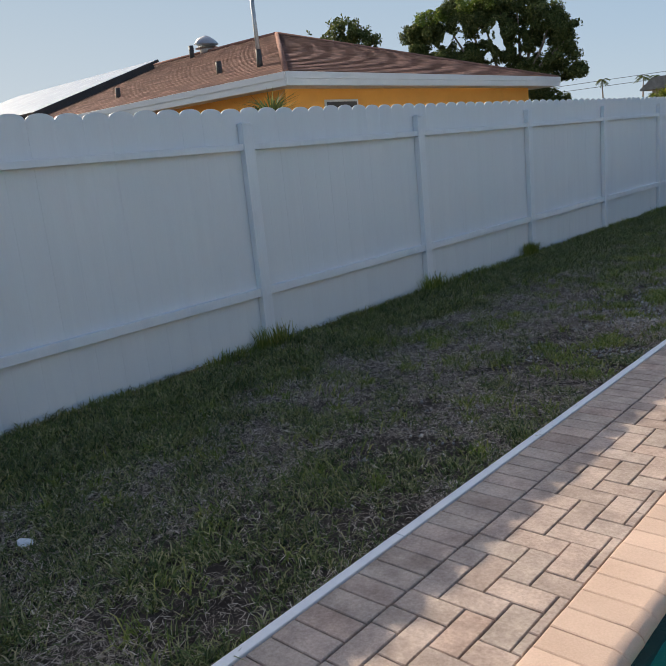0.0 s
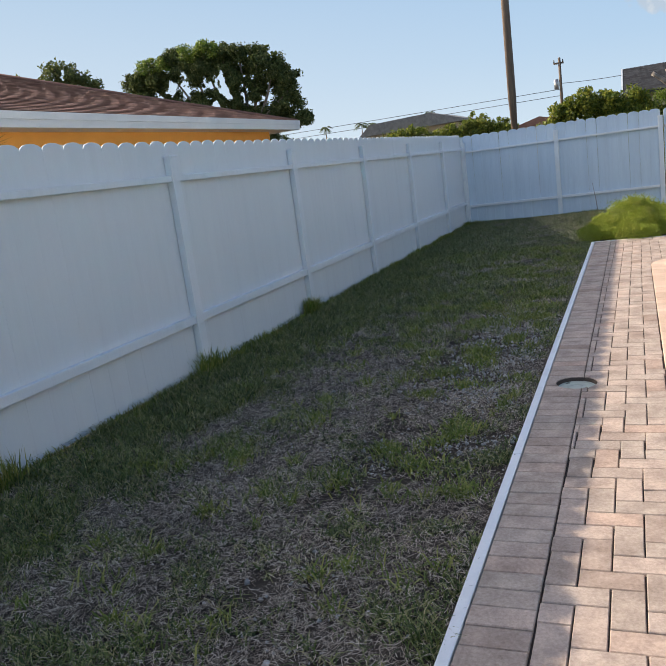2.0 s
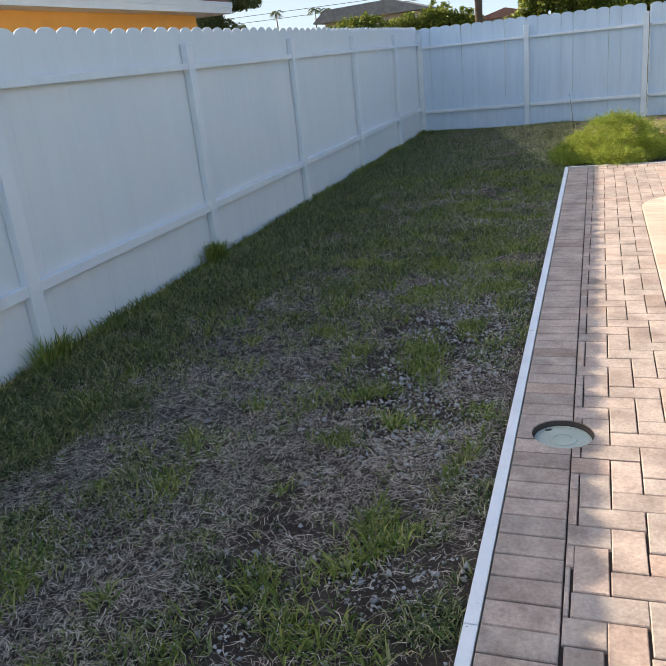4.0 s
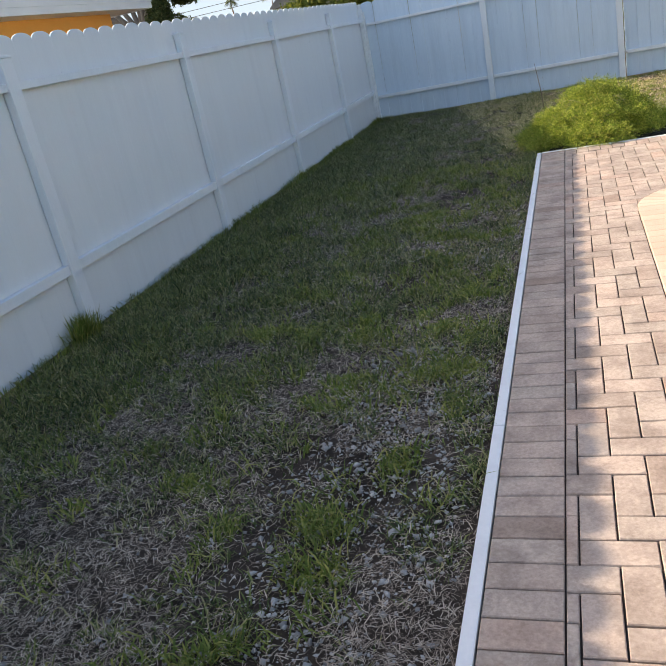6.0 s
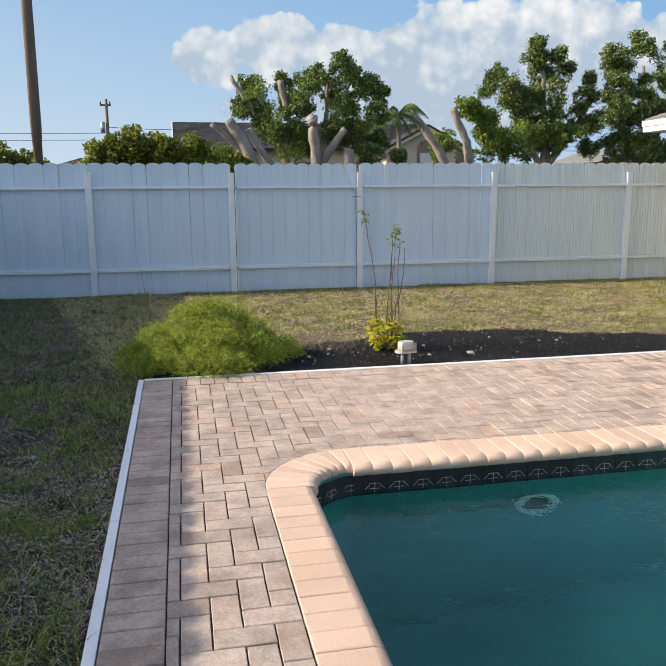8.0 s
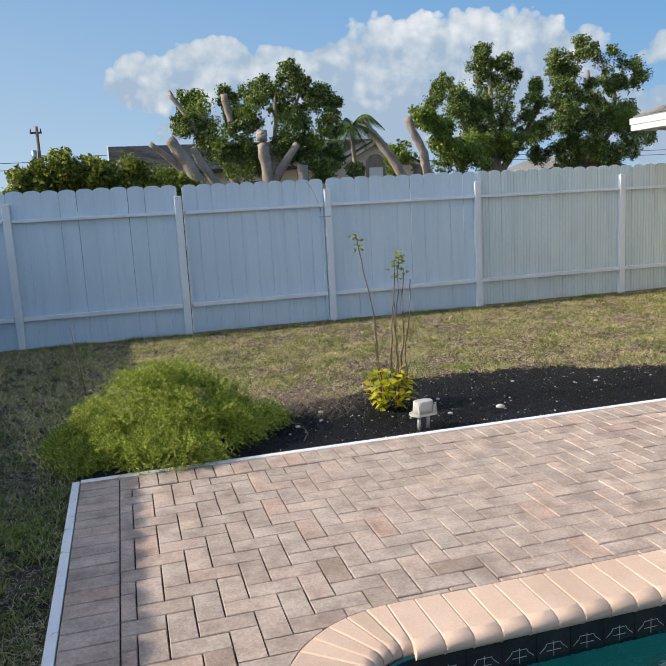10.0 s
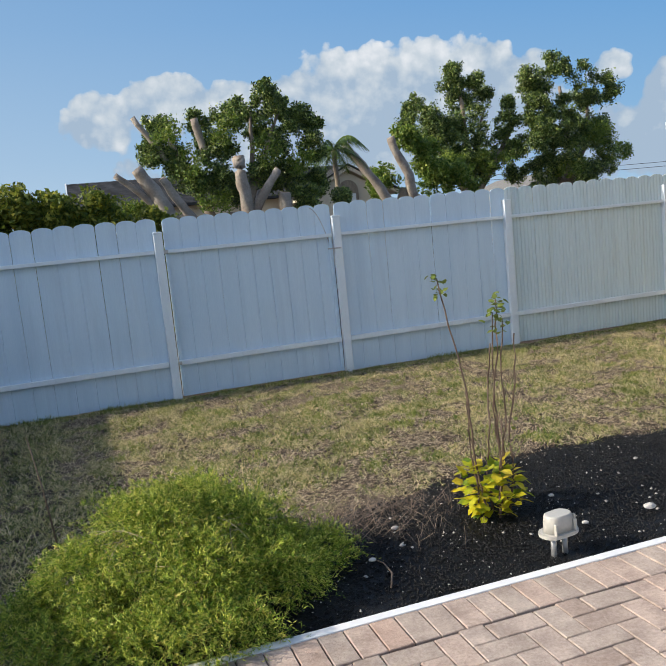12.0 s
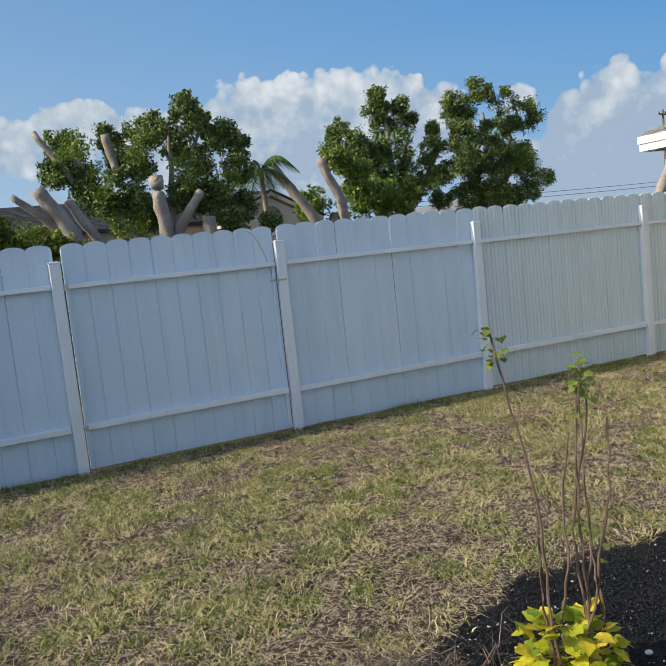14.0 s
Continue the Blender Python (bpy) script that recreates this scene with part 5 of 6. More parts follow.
for x, y, r in ((1.83, 13.44, 0.035), (1.42, 13.44, 0.018), (2.3, 14.1, 0.016), (0.55, 13.9, 0.02), (1.5, 13.85, 0.016), (2.9, 13.8, 0.02), (0.3, 13.6, 0.018)):
    stone((x, y, 0.05), r, "pale stone lying in the black mulch")

# dry twigs and runners at the bed's end
n = 700
x, y = rng.normal(0.45, 0.28, n), rng.normal(14.15, 0.2, n)
b = np.stack([x, y, rng.uniform(0.02, 0.06, n)], 1)
tagged(new("dry_runners", blades("dry_runners", b, rng.uniform(0.05, 0.16, n), rng.uniform(0.002, 0.004, n), rng.uniform(1.2, 2.8, n), TWIG)), "tangle of dry twigs and runners on the mulch edge", "twigs", kind="stuff")
tw = tagged(part("twig", tube(bmesh.new(), [(0.28, 13.32, 0.035), (0.33, 13.42, 0.05), (0.34, 13.55, 0.045), (0.30, 13.66, 0.04)], [0.004, 0.005, 0.004, 0.002], 6), TWIG), "pale curved twig lying on the mulch", "twig")

# ---- feathery shrub ----
shrub = thing("shrub", (-0.58, 13.72, 0), "bushy feathery bright green shrub leaning over the deck corner", "shrub")


def shrub_lumps(count):
    """Points on the skin of a heap of rounded lumps, with their outward directions."""
    ps, ds = [], []
    for x, y, z, r in ((-0.44, 0.0, 0.17, 0.24), (-0.2, 0.1, 0.29, 0.26), (0.1, 0.06, 0.31, 0.26), (0.34, 0.02, 0.23, 0.23), (-0.3, -0.24, 0.15, 0.22), (0.04, -0.26, 0.2, 0.24), (0.29, -0.23, 0.14, 0.2), (-0.6, -0.04, 0.09, 0.16), (0.53, 0.0, 0.1, 0.17), (0.0, 0.3, 0.2, 0.24), (-0.1, -0.4, 0.09, 0.17), (0.25, 0.25, 0.18, 0.21), (-0.42, -0.36, 0.07, 0.13), (0.16, -0.42, 0.06, 0.13), (-0.05, -0.05, 0.4, 0.2), (0.7, 0.02, 0.06, 0.14), (0.47, -0.2, 0.09, 0.16), (0.02, -0.54, 0.09, 0.14), (-0.18, -0.52, 0.09, 0.15), (-0.7, -0.05, 0.07, 0.15), (-0.6, -0.32, 0.06, 0.14), (0.2, -0.5, 0.06, 0.12)):
        n = int(count * r * r * 18)
        d = rng.normal(size=(n, 3)) + np.array([0, 0, 0.35])
        d /= np.linalg.norm(d, axis=1)[:, None]
        ps.append(np.array([x, y, z]) + d * (r * rng.uniform(0.55, 1.0, n))[:, None])
        ds.append(d)
    p = np.concatenate(ps)
    p[:, 2] = np.abs(p[:, 2])
    return p, np.concatenate(ds)


sprig, sd = shrub_lumps(1150)
gap = fbm(sprig[:, 0] * 5 + sprig[:, 1] * 3, sprig[:, 2] * 7 - sprig[:, 1] * 4, 2.6, 9.0)
sprig, sd = sprig[gap > np.percentile(gap, 20)], sd[gap > np.percentile(gap, 20)]
per = 16
reach = np.where(rng.random(len(sprig)) < 0.22, rng.uniform(1.3, 2.4, len(sprig)), rng.uniform(0.4, 1.0, len(sprig)))[:, None, None]
d = sd[:, None, :] * 0.8 + rng.normal(size=(len(sprig), 1, 3)) * 0.5 + np.array([0, -0.1, 0.2])
d /= np.linalg.norm(d, axis=2, keepdims=True)
s = np.linspace(0, 0.085, per)[None, :, None] * reach
sag = np.array([0, 0, -1.0]) * (s * s * 3.0)
p = (sprig[:, None, :] + d * s + sag + rng.normal(size=(len(sprig), per, 3)) * 0.004).reshape(-1, 3)
p[:, 2] = np.maximum(p[:, 2], 0.01)
bias = np.repeat(d.reshape(-1, 3), per, 0) * 1.3
ob = new("foliage", diamonds("foliage", p, rng.uniform(0.014, 0.034, len(p)), 0.15, FERN, bias))
ob.parent = shrub
# arching dry stalks with side twigs
srnd = random.Random(21)
for i in range(26):
    a, r0, ln = srnd.uniform(0, 6.28), srnd.uniform(0.05, 0.4), srnd.uniform(0.18, 0.42)
    x0, y0, z0 = r0 * math.cos(a), 0.7 * r0 * math.sin(a), srnd.uniform(0.22, 0.42) - 0.3 * r0
    turn = srnd.uniform(0, 6.28)
    arc = [(x0 + ln * f * math.cos(turn), y0 + ln * f * math.sin(turn), z0 + ln * (0.75 * f - 0.75 * f * f) + 0.05) for f in (0, 0.2, 0.4, 0.6, 0.8, 1.0)]
    bm = bmesh.new()
    tube(bm, arc, [0.003, 0.0028, 0.0026, 0.0022, 0.0016, 0.001], 5)
    for k in (2, 3, 4):
        q = turn + srnd.choice((-1, 1)) * srnd.uniform(0.5, 1.0)
        w = ln * srnd.uniform(0.15, 0.3)
        tube(bm, [arc[k], (arc[k][0] + w * math.cos(q), arc[k][1] + w * math.sin(q), arc[k][2] + w * 0.2)], [0.0016, 0.0008], 4)
    part("dry_stalk", bm, STRAW_STEM, shrub)
for i in range(18):
    a = i * 2.4
    r = 0.2 + 0.3 * ((i * 37) % 10) / 10
    part("branch", limb(bmesh.new(), [(0.06 * math.cos(a), 0.05 * math.sin(a), 0), (0.5 * r * math.cos(a), 0.4 * r * math.sin(a), 0.2), (r * math.cos(a), 0.7 * r * math.sin(a), 0.3)], 0.006, 0.002, 5, 0.02), TWIG, shrub)
tall = part("dry_stalk", tube(bmesh.new(), [(-0.55, 0.25, 0.3), (-0.58, 0.27, 0.6), (-0.62, 0.3, 0.86)], [0.005, 0.004, 0.002], 5), STEM, shrub)

# ---- bare-stemmed plant with yellow-green leaves ----
plant = thing("garden_plant", (1.06, 13.8, 0.03), "leggy plant with bare stems and yellow-green basal leaves in mulch", "plant")
prnd = random.Random(5)
STEMS = [((0.0, 0.0), (-0.17, 0.05, 1.33)), ((0.06, -0.02), (0.085, -0.05, 1.12)), ((0.08, 0.0), (0.12, -0.03, 1.2)), ((0.1, 0.02), (0.17, 0.0, 1.08)), ((0.05, 0.03), (0.10, 0.02, 0.95)), ((-0.04, 0.02), (-0.08, 0.0, 0.72)), ((0.12, -0.02), (0.2, -0.06, 1.0)), ((0.04, -0.05), (0.06, -0.09, 0.6))]
for (bx, by), (tx, ty, tz) in STEMS:
    pts = [(bx, by, -0.03)]
    for k in range(1, 5):
        f = k / 4
        pts.append((bx + (tx - bx) * f + prnd.gauss(0, 0.012) * (k < 4), by + (ty - by) * f + prnd.gauss(0, 0.02) * (k < 4), tz * f))
    part("stem", limb(bmesh.new(), pts, 0.0065, 0.0035, 6, 0.006), STEM, plant)


def leaf_mesh(length, width, curl):
    bm = bmesh.new()
    rows = []
    for i in range(9):
        s = i / 8
        w = width * math.sin(math.pi * (0.1 + 0.88 * s) ** 0.85) * (1 + 0.22 * math.cos(3.2 * math.pi * s)) * 0.5 + 0.001
        z = -curl * s * s
        rows.append([bm.verts.new((u * w, length * s, z + 0.18 * abs(u) * w + 0.03 * length * math.sin(7 * s + u))) for u in (-1, -0.5, 0, 0.5, 1)])
    for r, q in zip(rows, rows[1:]):
        for j in range(4):
            bm.faces.new((r[j], r[j + 1], q[j + 1], q[j])).smooth = True
    return to_mesh("leaf", bm, YELLOW_LEAF)


YL = material("yellow_green_leaf")[0]
nt = YL.node_tree
oi = nt.nodes.new("ShaderNodeObjectInfo")
pb = nt.nodes["Principled BSDF"]
lc = ramp(nt, oi.outputs["Random"], [(0.0, (0.15, 0.26, 0.02)), (0.25, (0.42, 0.46, 0.02)), (0.7, (0.74, 0.64, 0.03)), (1.0, (0.78, 0.6, 0.06))])
lc = mixc(nt, 1.0, lc, ramp(nt, noise_tex(nt, mapped(nt), 60, 3), [(0.3, (0.7, 0.75, 0.7)), (0.7, (1.15, 1.1, 1.0))]), "MULTIPLY")
nt.links.new(lc, pb.inputs["Base Color"])
pb.inputs["Roughness"].default_value = 0.42
tr_ = nt.nodes.new("ShaderNodeBsdfTranslucent")
nt.links.new(lc, tr_.inputs["Color"])
mx_ = nt.nodes.new("ShaderNodeMixShader")
mx_.inputs[0].default_value = 0.38
nt.links.new(pb.outputs[0], mx_.inputs[1])
nt.links.new(tr_.outputs[0], mx_.inputs[2])
nt.links.new(mx_.outputs[0], nt.nodes["Material Output"].inputs["Surface"])
leaf_kinds = [leaf_mesh(0.068, 0.056, 0.022), leaf_mesh(0.046, 0.038, 0.012), leaf_mesh(0.034, 0.024, 0.012)]
for me in leaf_kinds[:2]:
    me.materials[0] = YL
leaf_kinds[2].materials[0] = WEED
for i in range(190):
    a, zz = prnd.uniform(0, 360), prnd.uniform(0.03, 0.31)
    r = prnd.uniform(0.03, 0.17) * (1.1 - 0.6 * abs(zz - 0.16) / 0.2)
    child("leaf", leaf_kinds[0 if prnd.random() < 0.6 else 1], plant, pose(0.03 + r * math.cos(radians(a)), r * math.sin(radians(a)), zz, prnd.uniform(-20, 65), prnd.uniform(-30, 30), a - 90 + prnd.uniform(-40, 40)))
for tip, k in (((-0.17, 0.05, 1.33), 20), ((0.12, -0.03, 1.2), 20), ((0.085, -0.05, 1.12), 14), ((0.17, 0.0, 1.08), 5), ((-0.12, 0.04, 0.62), 1), ((0.2, -0.02, 0.55), 2)):
    for i in range(k):
        a = prnd.uniform(0, 360)
        child("leaf", leaf_kinds[2], plant, pose(tip[0] + prnd.gauss(0, 0.025), tip[1] + prnd.gauss(0, 0.025), tip[2] - prnd.uniform(-0.02, 0.10), prnd.uniform(-30, 50), prnd.uniform(-40, 40), a))

# ---- junction box on two stakes ----
jb = thing("junction_box", (1.13, 13.25, 0.0), "weathered beige plastic junction box on two short conduit stubs", "junction box")


def capsule(l, r, seg=8):
    return [(l / 2 + r * math.cos(a), r * math.sin(a)) for a in (radians(-90 + 180 * k / seg) for k in range(seg + 1))] + [(-l / 2 + r * math.cos(a), r * math.sin(a)) for a in (radians(90 + 180 * k / seg) for k in range(seg + 1))]


bm = bmesh.new()
rows = []
for sc, z in ((1.0, 0.145), (0.98, 0.185), (0.95, 0.216), (0.90, 0.226), (0.83, 0.229)):
    rows.append([bm.verts.new((x * sc, y * sc, z)) for x, y in capsule(0.06, 0.048)])
for r, q in zip(rows, rows[1:]):
    for i in range(len(r)):
        bm.faces.new((r[i], r[(i + 1) % len(r)], q[(i + 1) % len(r)], q[i])).smooth = True
bm.faces.new(rows[-1])
bm.faces.new(rows[0][::-1])
part("cover", bm, BOX_PLASTIC, jb)
part("base_flange", prism(bmesh.new(), [(x * 1.22, y * 1.25) for x, y in capsule(0.07, 0.05)], "z", 0.128, 0.145), BOX_PLASTIC, jb)
for x in (-0.035, 0.035):
    part("conduit", tube(bmesh.new(), [(x, 0, -0.02), (x, 0, 0.13)], [0.014, 0.014], 12), GREY_METAL, jb, "grey conduit stub")
for x, y in ((-0.06, -0.05), (0.06, -0.05), (0.1, 0)):
    part("rib", box(bmesh.new(), x - 0.005, x + 0.005, y - 0.008, y + 0.008, 0.145, 0.2, 0.002), BOX_PLASTIC, jb)
jb.rotation_euler = (0, 0, radians(8))


# ---- pavers, coping and tiles ----
paver_cache = {}


def paver_mesh(w, h, mat, top=0.062):
    """A paver with bevelled edges, centred, its top at z = 0."""
    key = (round(w, 3), round(h, 3), mat.name)
    if key not in paver_cache:
        g, c, d = 0.0028, 0.003, 0.004
        v = []
        for inset, z in ((g, -top), (g, -d), (g + c, 0.0)):
            a, b = w / 2 - inset, h / 2 - inset
            v += [(-a, -b, z), (a, -b, z), (a, b, z), (-a, b, z)]
        f = [(8, 9, 10, 11)]
        for r in (0, 4):
            f += [(r + i, r + (i + 1) % 4, r + 4 + (i + 1) % 4, r + 4 + i) for i in range(4)]
        me = bpy.data.meshes.new("paver")
        me.from_pydata(v, [], f)
        me.materials.append(mat)
        paver_cache[key] = me
    return paver_cache[key]


OX0, OX1, OY0, OY1 = px0 - 0.243, px1 + 0.243, py0 - 0.243, py1 + 0.30
R_OUT = 0.52


def inside_outline(x, y, grow=0.0):
    x0, x1, y0, y1, r = OX0 - grow, OX1 + grow, OY0 - grow, OY1 + grow, R_OUT + grow
    if not (x0 < x < x1 and y0 < y < y1):
        return False
    dx, dy = max(x0 + r - x, x - (x1 - r), 0), max(y0 + r - y, y - (y1 - r), 0)
    return dx * dx + dy * dy < r * r


SOLDIER = 0.229
HX0, HY1_ = DECK_X0 + SOLDIER, DECK_Y1 - SOLDIER
rects, corners = [], []
for a, b, c, d in herring((HX0, DECK_X1, DECK_Y0, HY1_), lambda *r: True):
    if b <= OX0 - 0.003 or a >= OX1 + 0.003 or d <= OY0 - 0.003 or c >= OY1 + 0.003:
        rects.append((a, b, c, d))
        continue
    if all(inside_outline(u, w) for u in (a, b) for w in (c, d)):
        continue
    cx, cy = (OX0 + R_OUT if a < (OX0 + OX1) / 2 else OX1 - R_OUT), (OY0 + R_OUT if c < (OY0 + OY1) / 2 else OY1 - R_OUT)
    west, south = cx < (OX0 + OX1) / 2, cy < (OY0 + OY1) / 2
    in_x = a < OX0 + R_OUT if west else b > OX1 - R_OUT
    in_y = c < OY0 + R_OUT if south else d > OY1 - R_OUT
    if in_x and in_y:
        corners.append(((a, b, c, d), (cx, cy)))
    elif in_y:
        c, d = (c, OY0 - 0.003) if south else (OY1 + 0.003, d)
        if d - c > 0.012:
            rects.append((a, b, c, d))
    else:
        a, b = (a, OX0 - 0.003) if west else (OX1 + 0.003, b)
        if b - a > 0.012:
            rects.append((a, b, c, d))
y = 5.091 - 0.1136 * 74
while y < DECK_Y1 - 0.02:
    rects.append((DECK_X0, HX0, y, min(y + 0.1136, DECK_Y1)))
    y += 0.1136
x = HX0
while x < DECK_X1 - 0.02:
    rects.append((x, min(x + 0.1125, DECK_X1), HY1_, DECK_Y1))
    x += 0.1125
prng = random.Random(3)


def cut_paver(a, b, c, d, z, centre=LID_C, radius=0.129):
    """A paver sawn along a round edge."""
    if radius < 0.2 and a < centre[0] < b and c < centre[1] < d:
        b = min(b, centre[0] - 0.06)
    pts = []
    for p, q in zip(((a, c), (b, c), (b, d), (a, d)), ((b, c), (b, d), (a, d), (a, c))):
        pts += [(p[0] + (q[0] - p[0]) * k / 16, p[1] + (q[1] - p[1]) * k / 16) for k in range(16)]
    if all(math.hypot(x - centre[0], y - centre[1]) < radius for x, y in pts):
        return
    out = []
    for x, y in pts:
        x, y = min(max(x, a + 0.003), b - 0.003), min(max(y, c + 0.003), d - 0.003)
        r = math.hypot(x - centre[0], y - centre[1])
        k = max(1.0, radius / max(r, 0.001))
        out.append((centre[0] + (x - centre[0]) * k, centre[1] + (y - centre[1]) * k))
    out = [p for p in out if a - 0.001 < p[0] < b + 0.001 and c - 0.001 < p[1] < d + 0.001]
    if len(out) > 8:
        part("paver", prism(bmesh.new(), out, "z", z - 0.05, z), PAVER, pavement)


near, far_v, far_f = 0, [], []
for (a, b, c, d), centre in corners:
    cut_paver(a, b, c, d, DECK_Z, centre, R_OUT + 0.003)
for a, b, c, d in rects:
    cx, cy = (a + b) / 2, (c + d) / 2
    z = DECK_Z + prng.uniform(-0.0018, 0.0018)
    gap = math.hypot(max(a - LID_C[0], LID_C[0] - b, 0), max(c - LID_C[1], LID_C[1] - d, 0))
    if gap < 0.128:
        cut_paver(a, b, c, d, z)
        continue
    if 0.9 < cy and cx < 3.2 and (cx < 0 or cy > 10.9):
        ob = new("paver", paver_mesh(b - a, d - c, PAVER))
        ob.parent = pavement
        ob.location = (cx, cy, z)
        ob.rotation_euler = (prng.gauss(0, 0.003), prng.gauss(0, 0.003), prng.gauss(0, 0.004))
        near += 1
    else:
        g, e = 0.0028, 0.003
        n = len(far_v)
        for inset, dz in ((g, -0.05), (g, -0.004), (g + e, 0.0)):
            far_v += [(a + inset, c + inset, z + dz), (b - inset, c + inset, z + dz), (b - inset, d - inset, z + dz), (a + inset, d - inset, z + dz)]
        far_f.append((n + 8, n + 9, n + 10, n + 11))
        for r in (0, 4):
            far_f += [(n + r + i, n + r + (i + 1) % 4, n + r + 4 + (i + 1) % 4, n + r + 4 + i) for i in range(4)]
PAVER_FAR = surface("paver_clay_joined", (0.32, 0.248, 0.21), (0.63, 0.515, 0.44), 0.9, 8.0, 70, 1.0, spread=0.16, island=0.3, stain=(0.19, 0.145, 0.12), stain_amount=0.6, stain_scale=4.2, spec=0.2, tones=BOND_TONES)
ob = new("pavers", raw_mesh("pavers", np.array(far_v), np.array(far_f), PAVER_FAR))
ob.parent = pavement
tagged(ob, kind="stuff")

# bullnose coping stones
coping = thing("pool_coping", (0, 0, 0), "peach brick bullnose coping round the pool edge", "pool coping", kind="structure")


def bullnose(depth, wa, wb):
    """A coping stone: outer end at y = 0 (width wa), nose at y = depth (width wb), top at z = 0."""
    prof = [(0.0, -0.07), (0.0, -0.005), (0.005, 0.0), (depth - 0.05, 0.0), (depth - 0.022, -0.006), (depth - 0.006, -0.02), (depth, -0.038), (depth - 0.006, -0.055), (depth - 0.02, -0.068), (depth - 0.05, -0.072)]
    bm = bmesh.new()
    rows = []
    for sgn in (-1, 1):
        for inset, shrink in ((0.0, 0.006), (0.005, 0.0)):
            rows.append([bm.verts.new((sgn * ((wa + (wb - wa) * min(y / depth, 1)) / 2 - 0.0012 - (0 if shrink else inset)), y, z - shrink * 0.6)) for y, z in prof])
    order = [rows[0], rows[1], rows[3], rows[2]]
    for k, (r, s) in enumerate(zip(order, order[1:])):
        for i in range(len(prof)):
            j = (i + 1) % len(prof)
            bm.faces.new((r[i], r[j], s[j], s[i])).smooth = k == 1 and i in (3, 4, 5, 6, 7)
    bm.faces.new(order[0])
    bm.faces.new(order[-1][::-1])
    bmesh.ops.recalc_face_normals(bm, faces=bm.faces)
    return to_mesh("coping_stone", bm, COPING)


CZ = DECK_Z + 0.003
cs, cf = bullnose(0.255, 0.121, 0.121), bullnose(0.31, 0.1165, 0.1165)
def lay(me, x, y, turn):
    child("coping_stone", me, coping, pose(x, y, CZ + prng.uniform(-0.0012, 0.0012), prng.gauss(0, 0.15), 0, turn + prng.gauss(0, 0.25)))
n = round((OY1 - R_OUT - (OY0 + R_OUT)) / 0.121)
step = (OY1 - R_OUT - (OY0 + R_OUT)) / n
for i in range(n):
    lay(cs, OX0, OY0 + R_OUT + step * (i + 0.5), -90)
    lay(cs, OX1, OY0 + R_OUT + step * (i + 0.5), 90)
n = round((OX1 - OX0 - 2 * R_OUT) / 0.1165)
step = (OX1 - OX0 - 2 * R_OUT) / n
for i in range(n):
    lay(cf, OX0 + R_OUT + step * (i + 0.5), OY1, 180)
    lay(cs, OX0 + R_OUT + step * (i + 0.5), OY0, 0)
m_arc = 9
arc_w = R_OUT * math.pi / 2 / m_arc
for ccx, ccy, a0, dep in ((OX0 + R_OUT, OY1 - R_OUT, 90, 0.28), (OX1 - R_OUT, OY1 - R_OUT, 0, 0.28), (OX0 + R_OUT, OY0 + R_OUT, 180, 0.255), (OX1 - R_OUT, OY0 + R_OUT, 270, 0.255)):
    cc = bullnose(dep, arc_w, arc_w * (R_OUT - dep) / R_OUT)
    for i in range(m_arc):
        ang = a0 + 90 * (i + 0.5) / m_arc
        lay(cc, ccx + R_OUT * math.cos(radians(ang)), ccy + R_OUT * math.sin(radians(ang)), ang + 90)

# dark waterline tiles with a pale line motif
tiles = thing("waterline_tiles", (0, 0, 0), "band of dark glazed waterline tiles with pale line motif", "pool tiles", kind="structure")
tm = to_mesh("tile", box(bmesh.new(), -0.071, 0.071, 0.0, 0.008, -0.075, 0.07, 0.002), TILE)
bm = bmesh.new()
for (u0, v0), (u1, v1) in (((-0.06, -0.022), (-0.035, 0.0)), ((-0.035, 0.0), (-0.03, 0.012)), ((-0.03, 0.012), (0.03, 0.012)), ((0.03, 0.012), (0.035, 0.0)), ((0.035, 0.0), (0.06, -0.022)), ((0, 0.02), (0, -0.045)), ((-0.03, -0.018), (0.03, -0.018))):
    tube(bm, [(u0, -0.0005, v0), (u1, -0.0005, v1)], [0.0015, 0.0015], 4)
mm = to_mesh("motif", bm, TILE_LINE)
def tile_at(x, y, turn):
    t = child("tile", tm, tiles, pose(x, y, -0.085, 0, 0, turn))
    child("motif", mm, t, pose(0, 0, 0))
for i in range(int((px1 - px0 - 0.7) / 0.145)):
    tile_at(px0 + 0.405 + 0.145 * i, py1 + 0.005, 0)
for i in range(int((py1 - py0 - 0.7) / 0.145)):
    if py1 - 0.42 - 0.145 * i > 5:
        tile_at(px0 - 0.005, py1 - 0.42 - 0.145 * i, 90)
for i in range(4):
    a = radians(180 - 90 * (i + 0.5) / 4)
    tile_at(px0 + R_IN + 0.0 + (R_IN + 0.01) * math.cos(a), py1 - R_IN + (R_IN + 0.01) * math.sin(a), math.degrees(a) - 90)

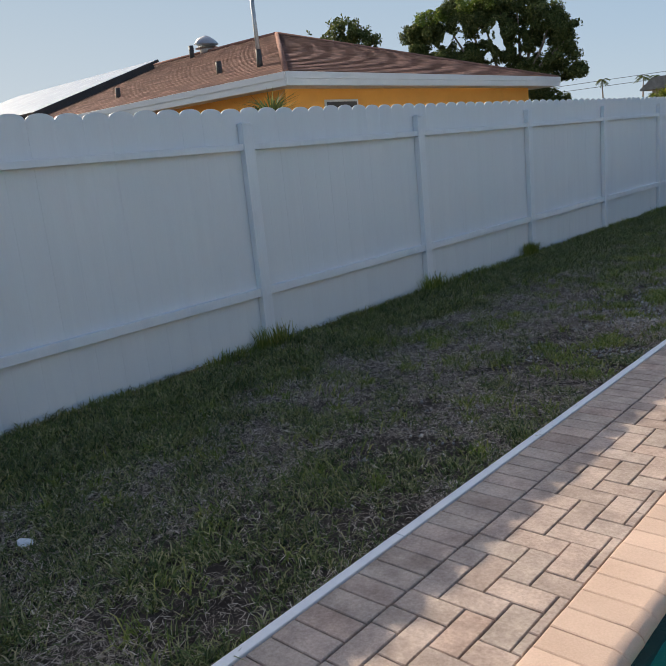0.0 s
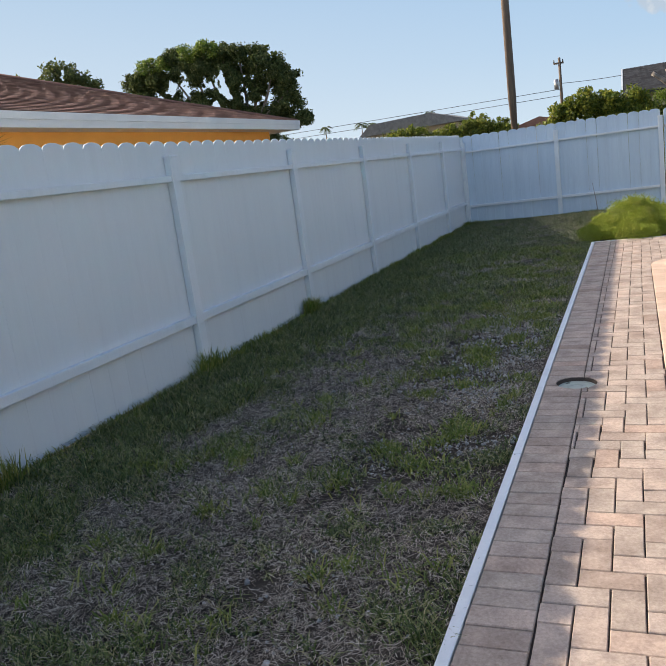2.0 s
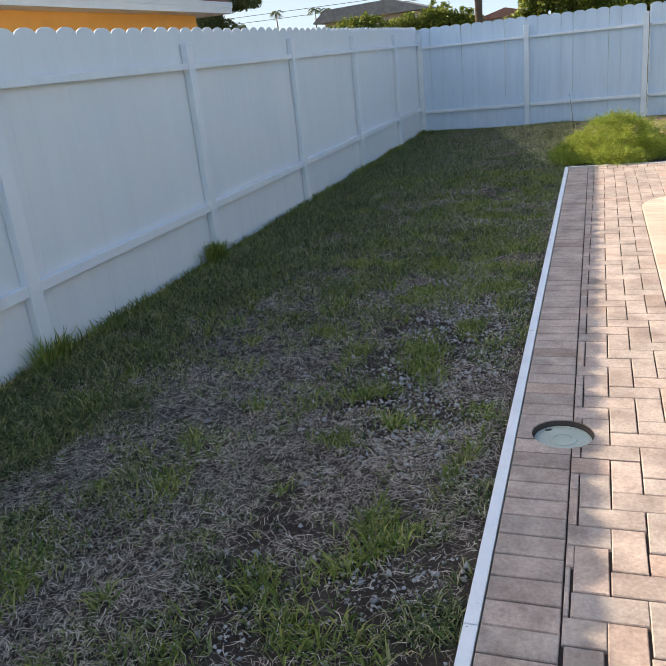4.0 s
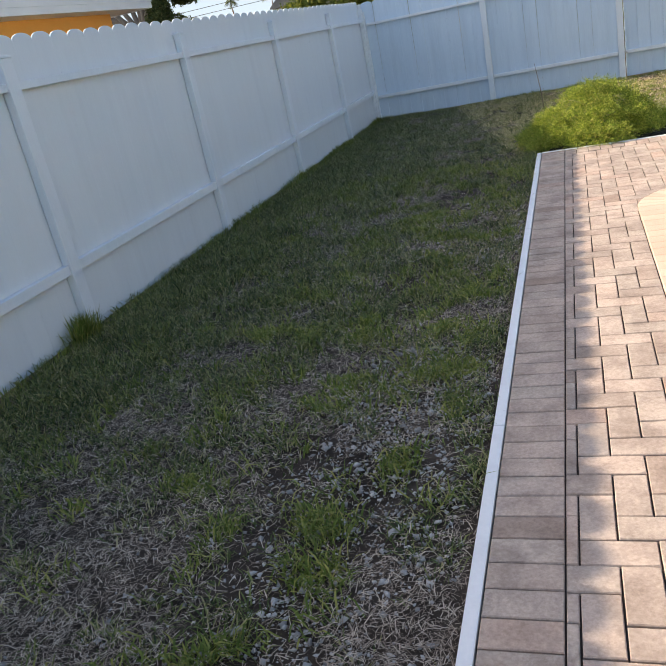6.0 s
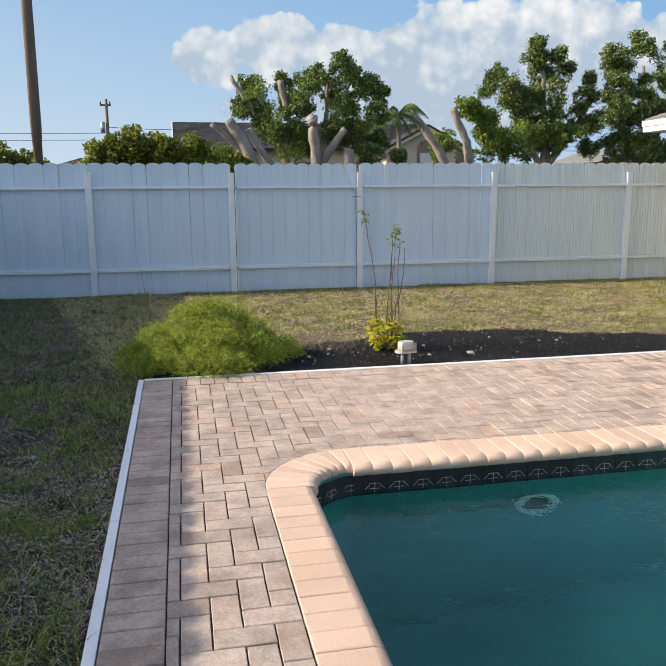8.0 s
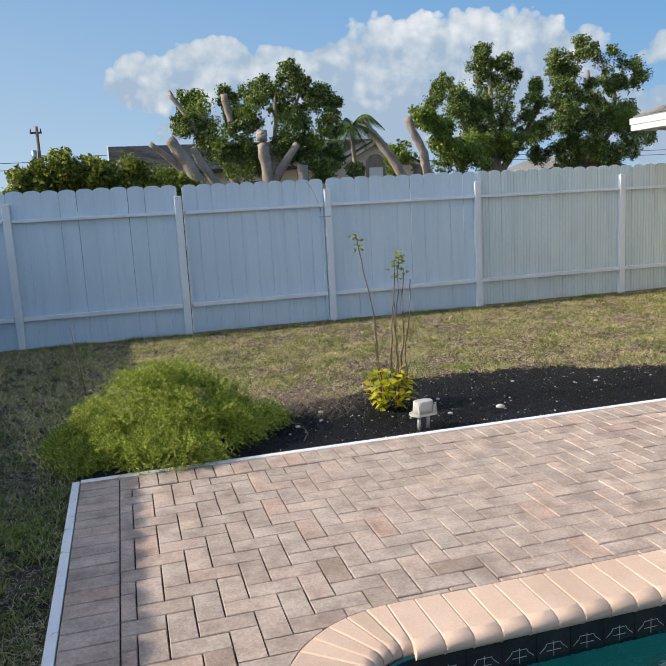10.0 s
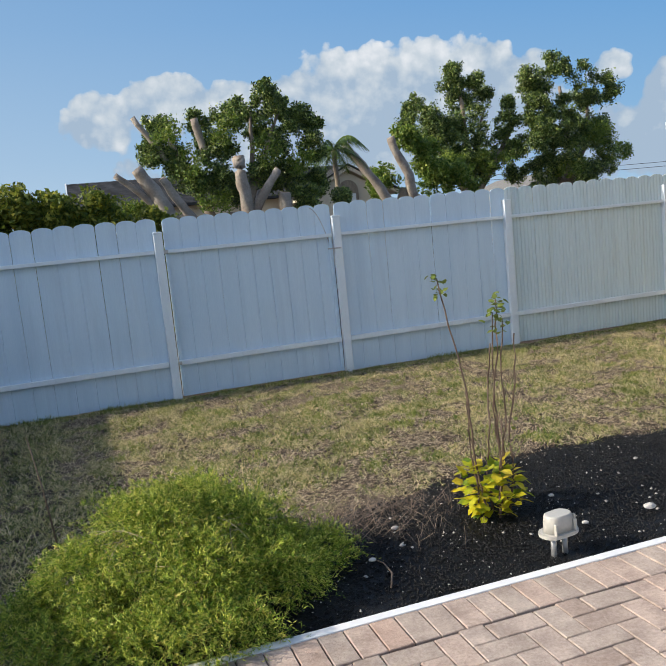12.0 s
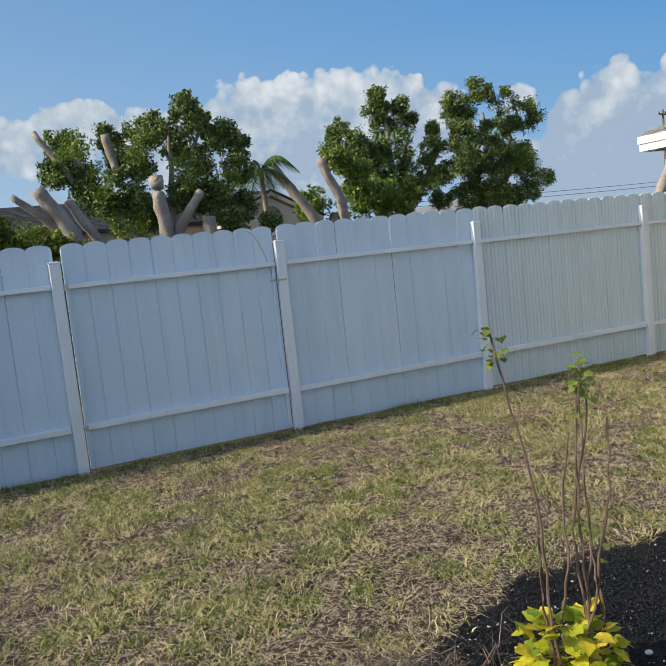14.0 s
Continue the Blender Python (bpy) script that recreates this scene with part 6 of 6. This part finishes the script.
# white edging strips
for i in range(6):
    y0, y1 = DECK_Y0 + 2.75 * i + 0.003, min(DECK_Y0 + 2.75 * (i + 1), DECK_Y1 + 0.05)
    if y1 > y0:
        tagged(part("edging_strip", box(bmesh.new(), -1.217, -1.1725, y0, y1, -0.06, DECK_Z + 0.004, 0.004), EDGING), "white edging strip between lawn and paver deck", "edging", "edging strips")
for i in range(4):
    x0, x1 = -1.17 + 2.4 * i, min(-1.17 + 2.4 * (i + 1) - 0.003, DECK_X1)
    tagged(part("edging_strip", box(bmesh.new(), x0, x1, DECK_Y1 + 0.002, DECK_Y1 + 0.052, -0.06, DECK_Z + 0.002, 0.004), EDGING), "white edging strip between paver deck and black mulch bed", "edging", "edging strips")

# skimmer lid set in the pavers
skim = thing("skimmer_lid", (LID_C[0], LID_C[1], DECK_Z - 0.036), "round pale green-grey plastic skimmer lid set in pavers", "skimmer lid")
bm = bmesh.new()
def disc(bm, rs, sides=40):
    """Stack of rings (radius, z) closed at both ends."""
    rows = [[bm.verts.new((r * math.cos(2 * math.pi * i / sides), r * math.sin(2 * math.pi * i / sides), z)) for i in range(sides)] for r, z in rs]
    for p, q in zip(rows, rows[1:]):
        for i in range(sides):
            bm.faces.new((p[i], p[(i + 1) % sides], q[(i + 1) % sides], q[i]))
    bm.faces.new(rows[0][::-1])
    bm.faces.new(rows[-1])
    return bm
disc(bm, [(0.118, -0.05), (0.121, 0.004), (0.118, 0.009), (0.105, 0.01), (0.102, 0.007), (0.06, 0.008), (0.058, 0.0105), (0.038, 0.011), (0.036, 0.0085)])
part("cover", bm, LID, skim)
# Added dark ring; its colour stands for the thin dark gap round the lid.
bm = bmesh.new()
n = 40
for r0, r1 in ((0.122, 0.1275),):
    rows = [[bm.verts.new((r * math.cos(2 * math.pi * i / n), r * math.sin(2 * math.pi * i / n), z)) for i in range(n)] for r, z in ((r0, -0.06), (r0, 0.005), (r1, 0.03), (r1, -0.06))]
    for p, q in zip(rows, rows[1:]):
        for i in range(n):
            bm.faces.new((p[i], p[(i + 1) % n], q[(i + 1) % n], q[i]))
part("collar", bm, SAND, skim, "dark ring put in for the thin gap round the lid")
for a in (130, -50):
    part("finger_slot", box(bmesh.new(), -0.014, 0.014, -0.006, 0.006, 0.0, 0.0115, 0.002), DARK, skim).matrix_local = pose(0.098 * math.cos(radians(a)), 0.098 * math.sin(radians(a)), 0, 0, 0, a + 75)
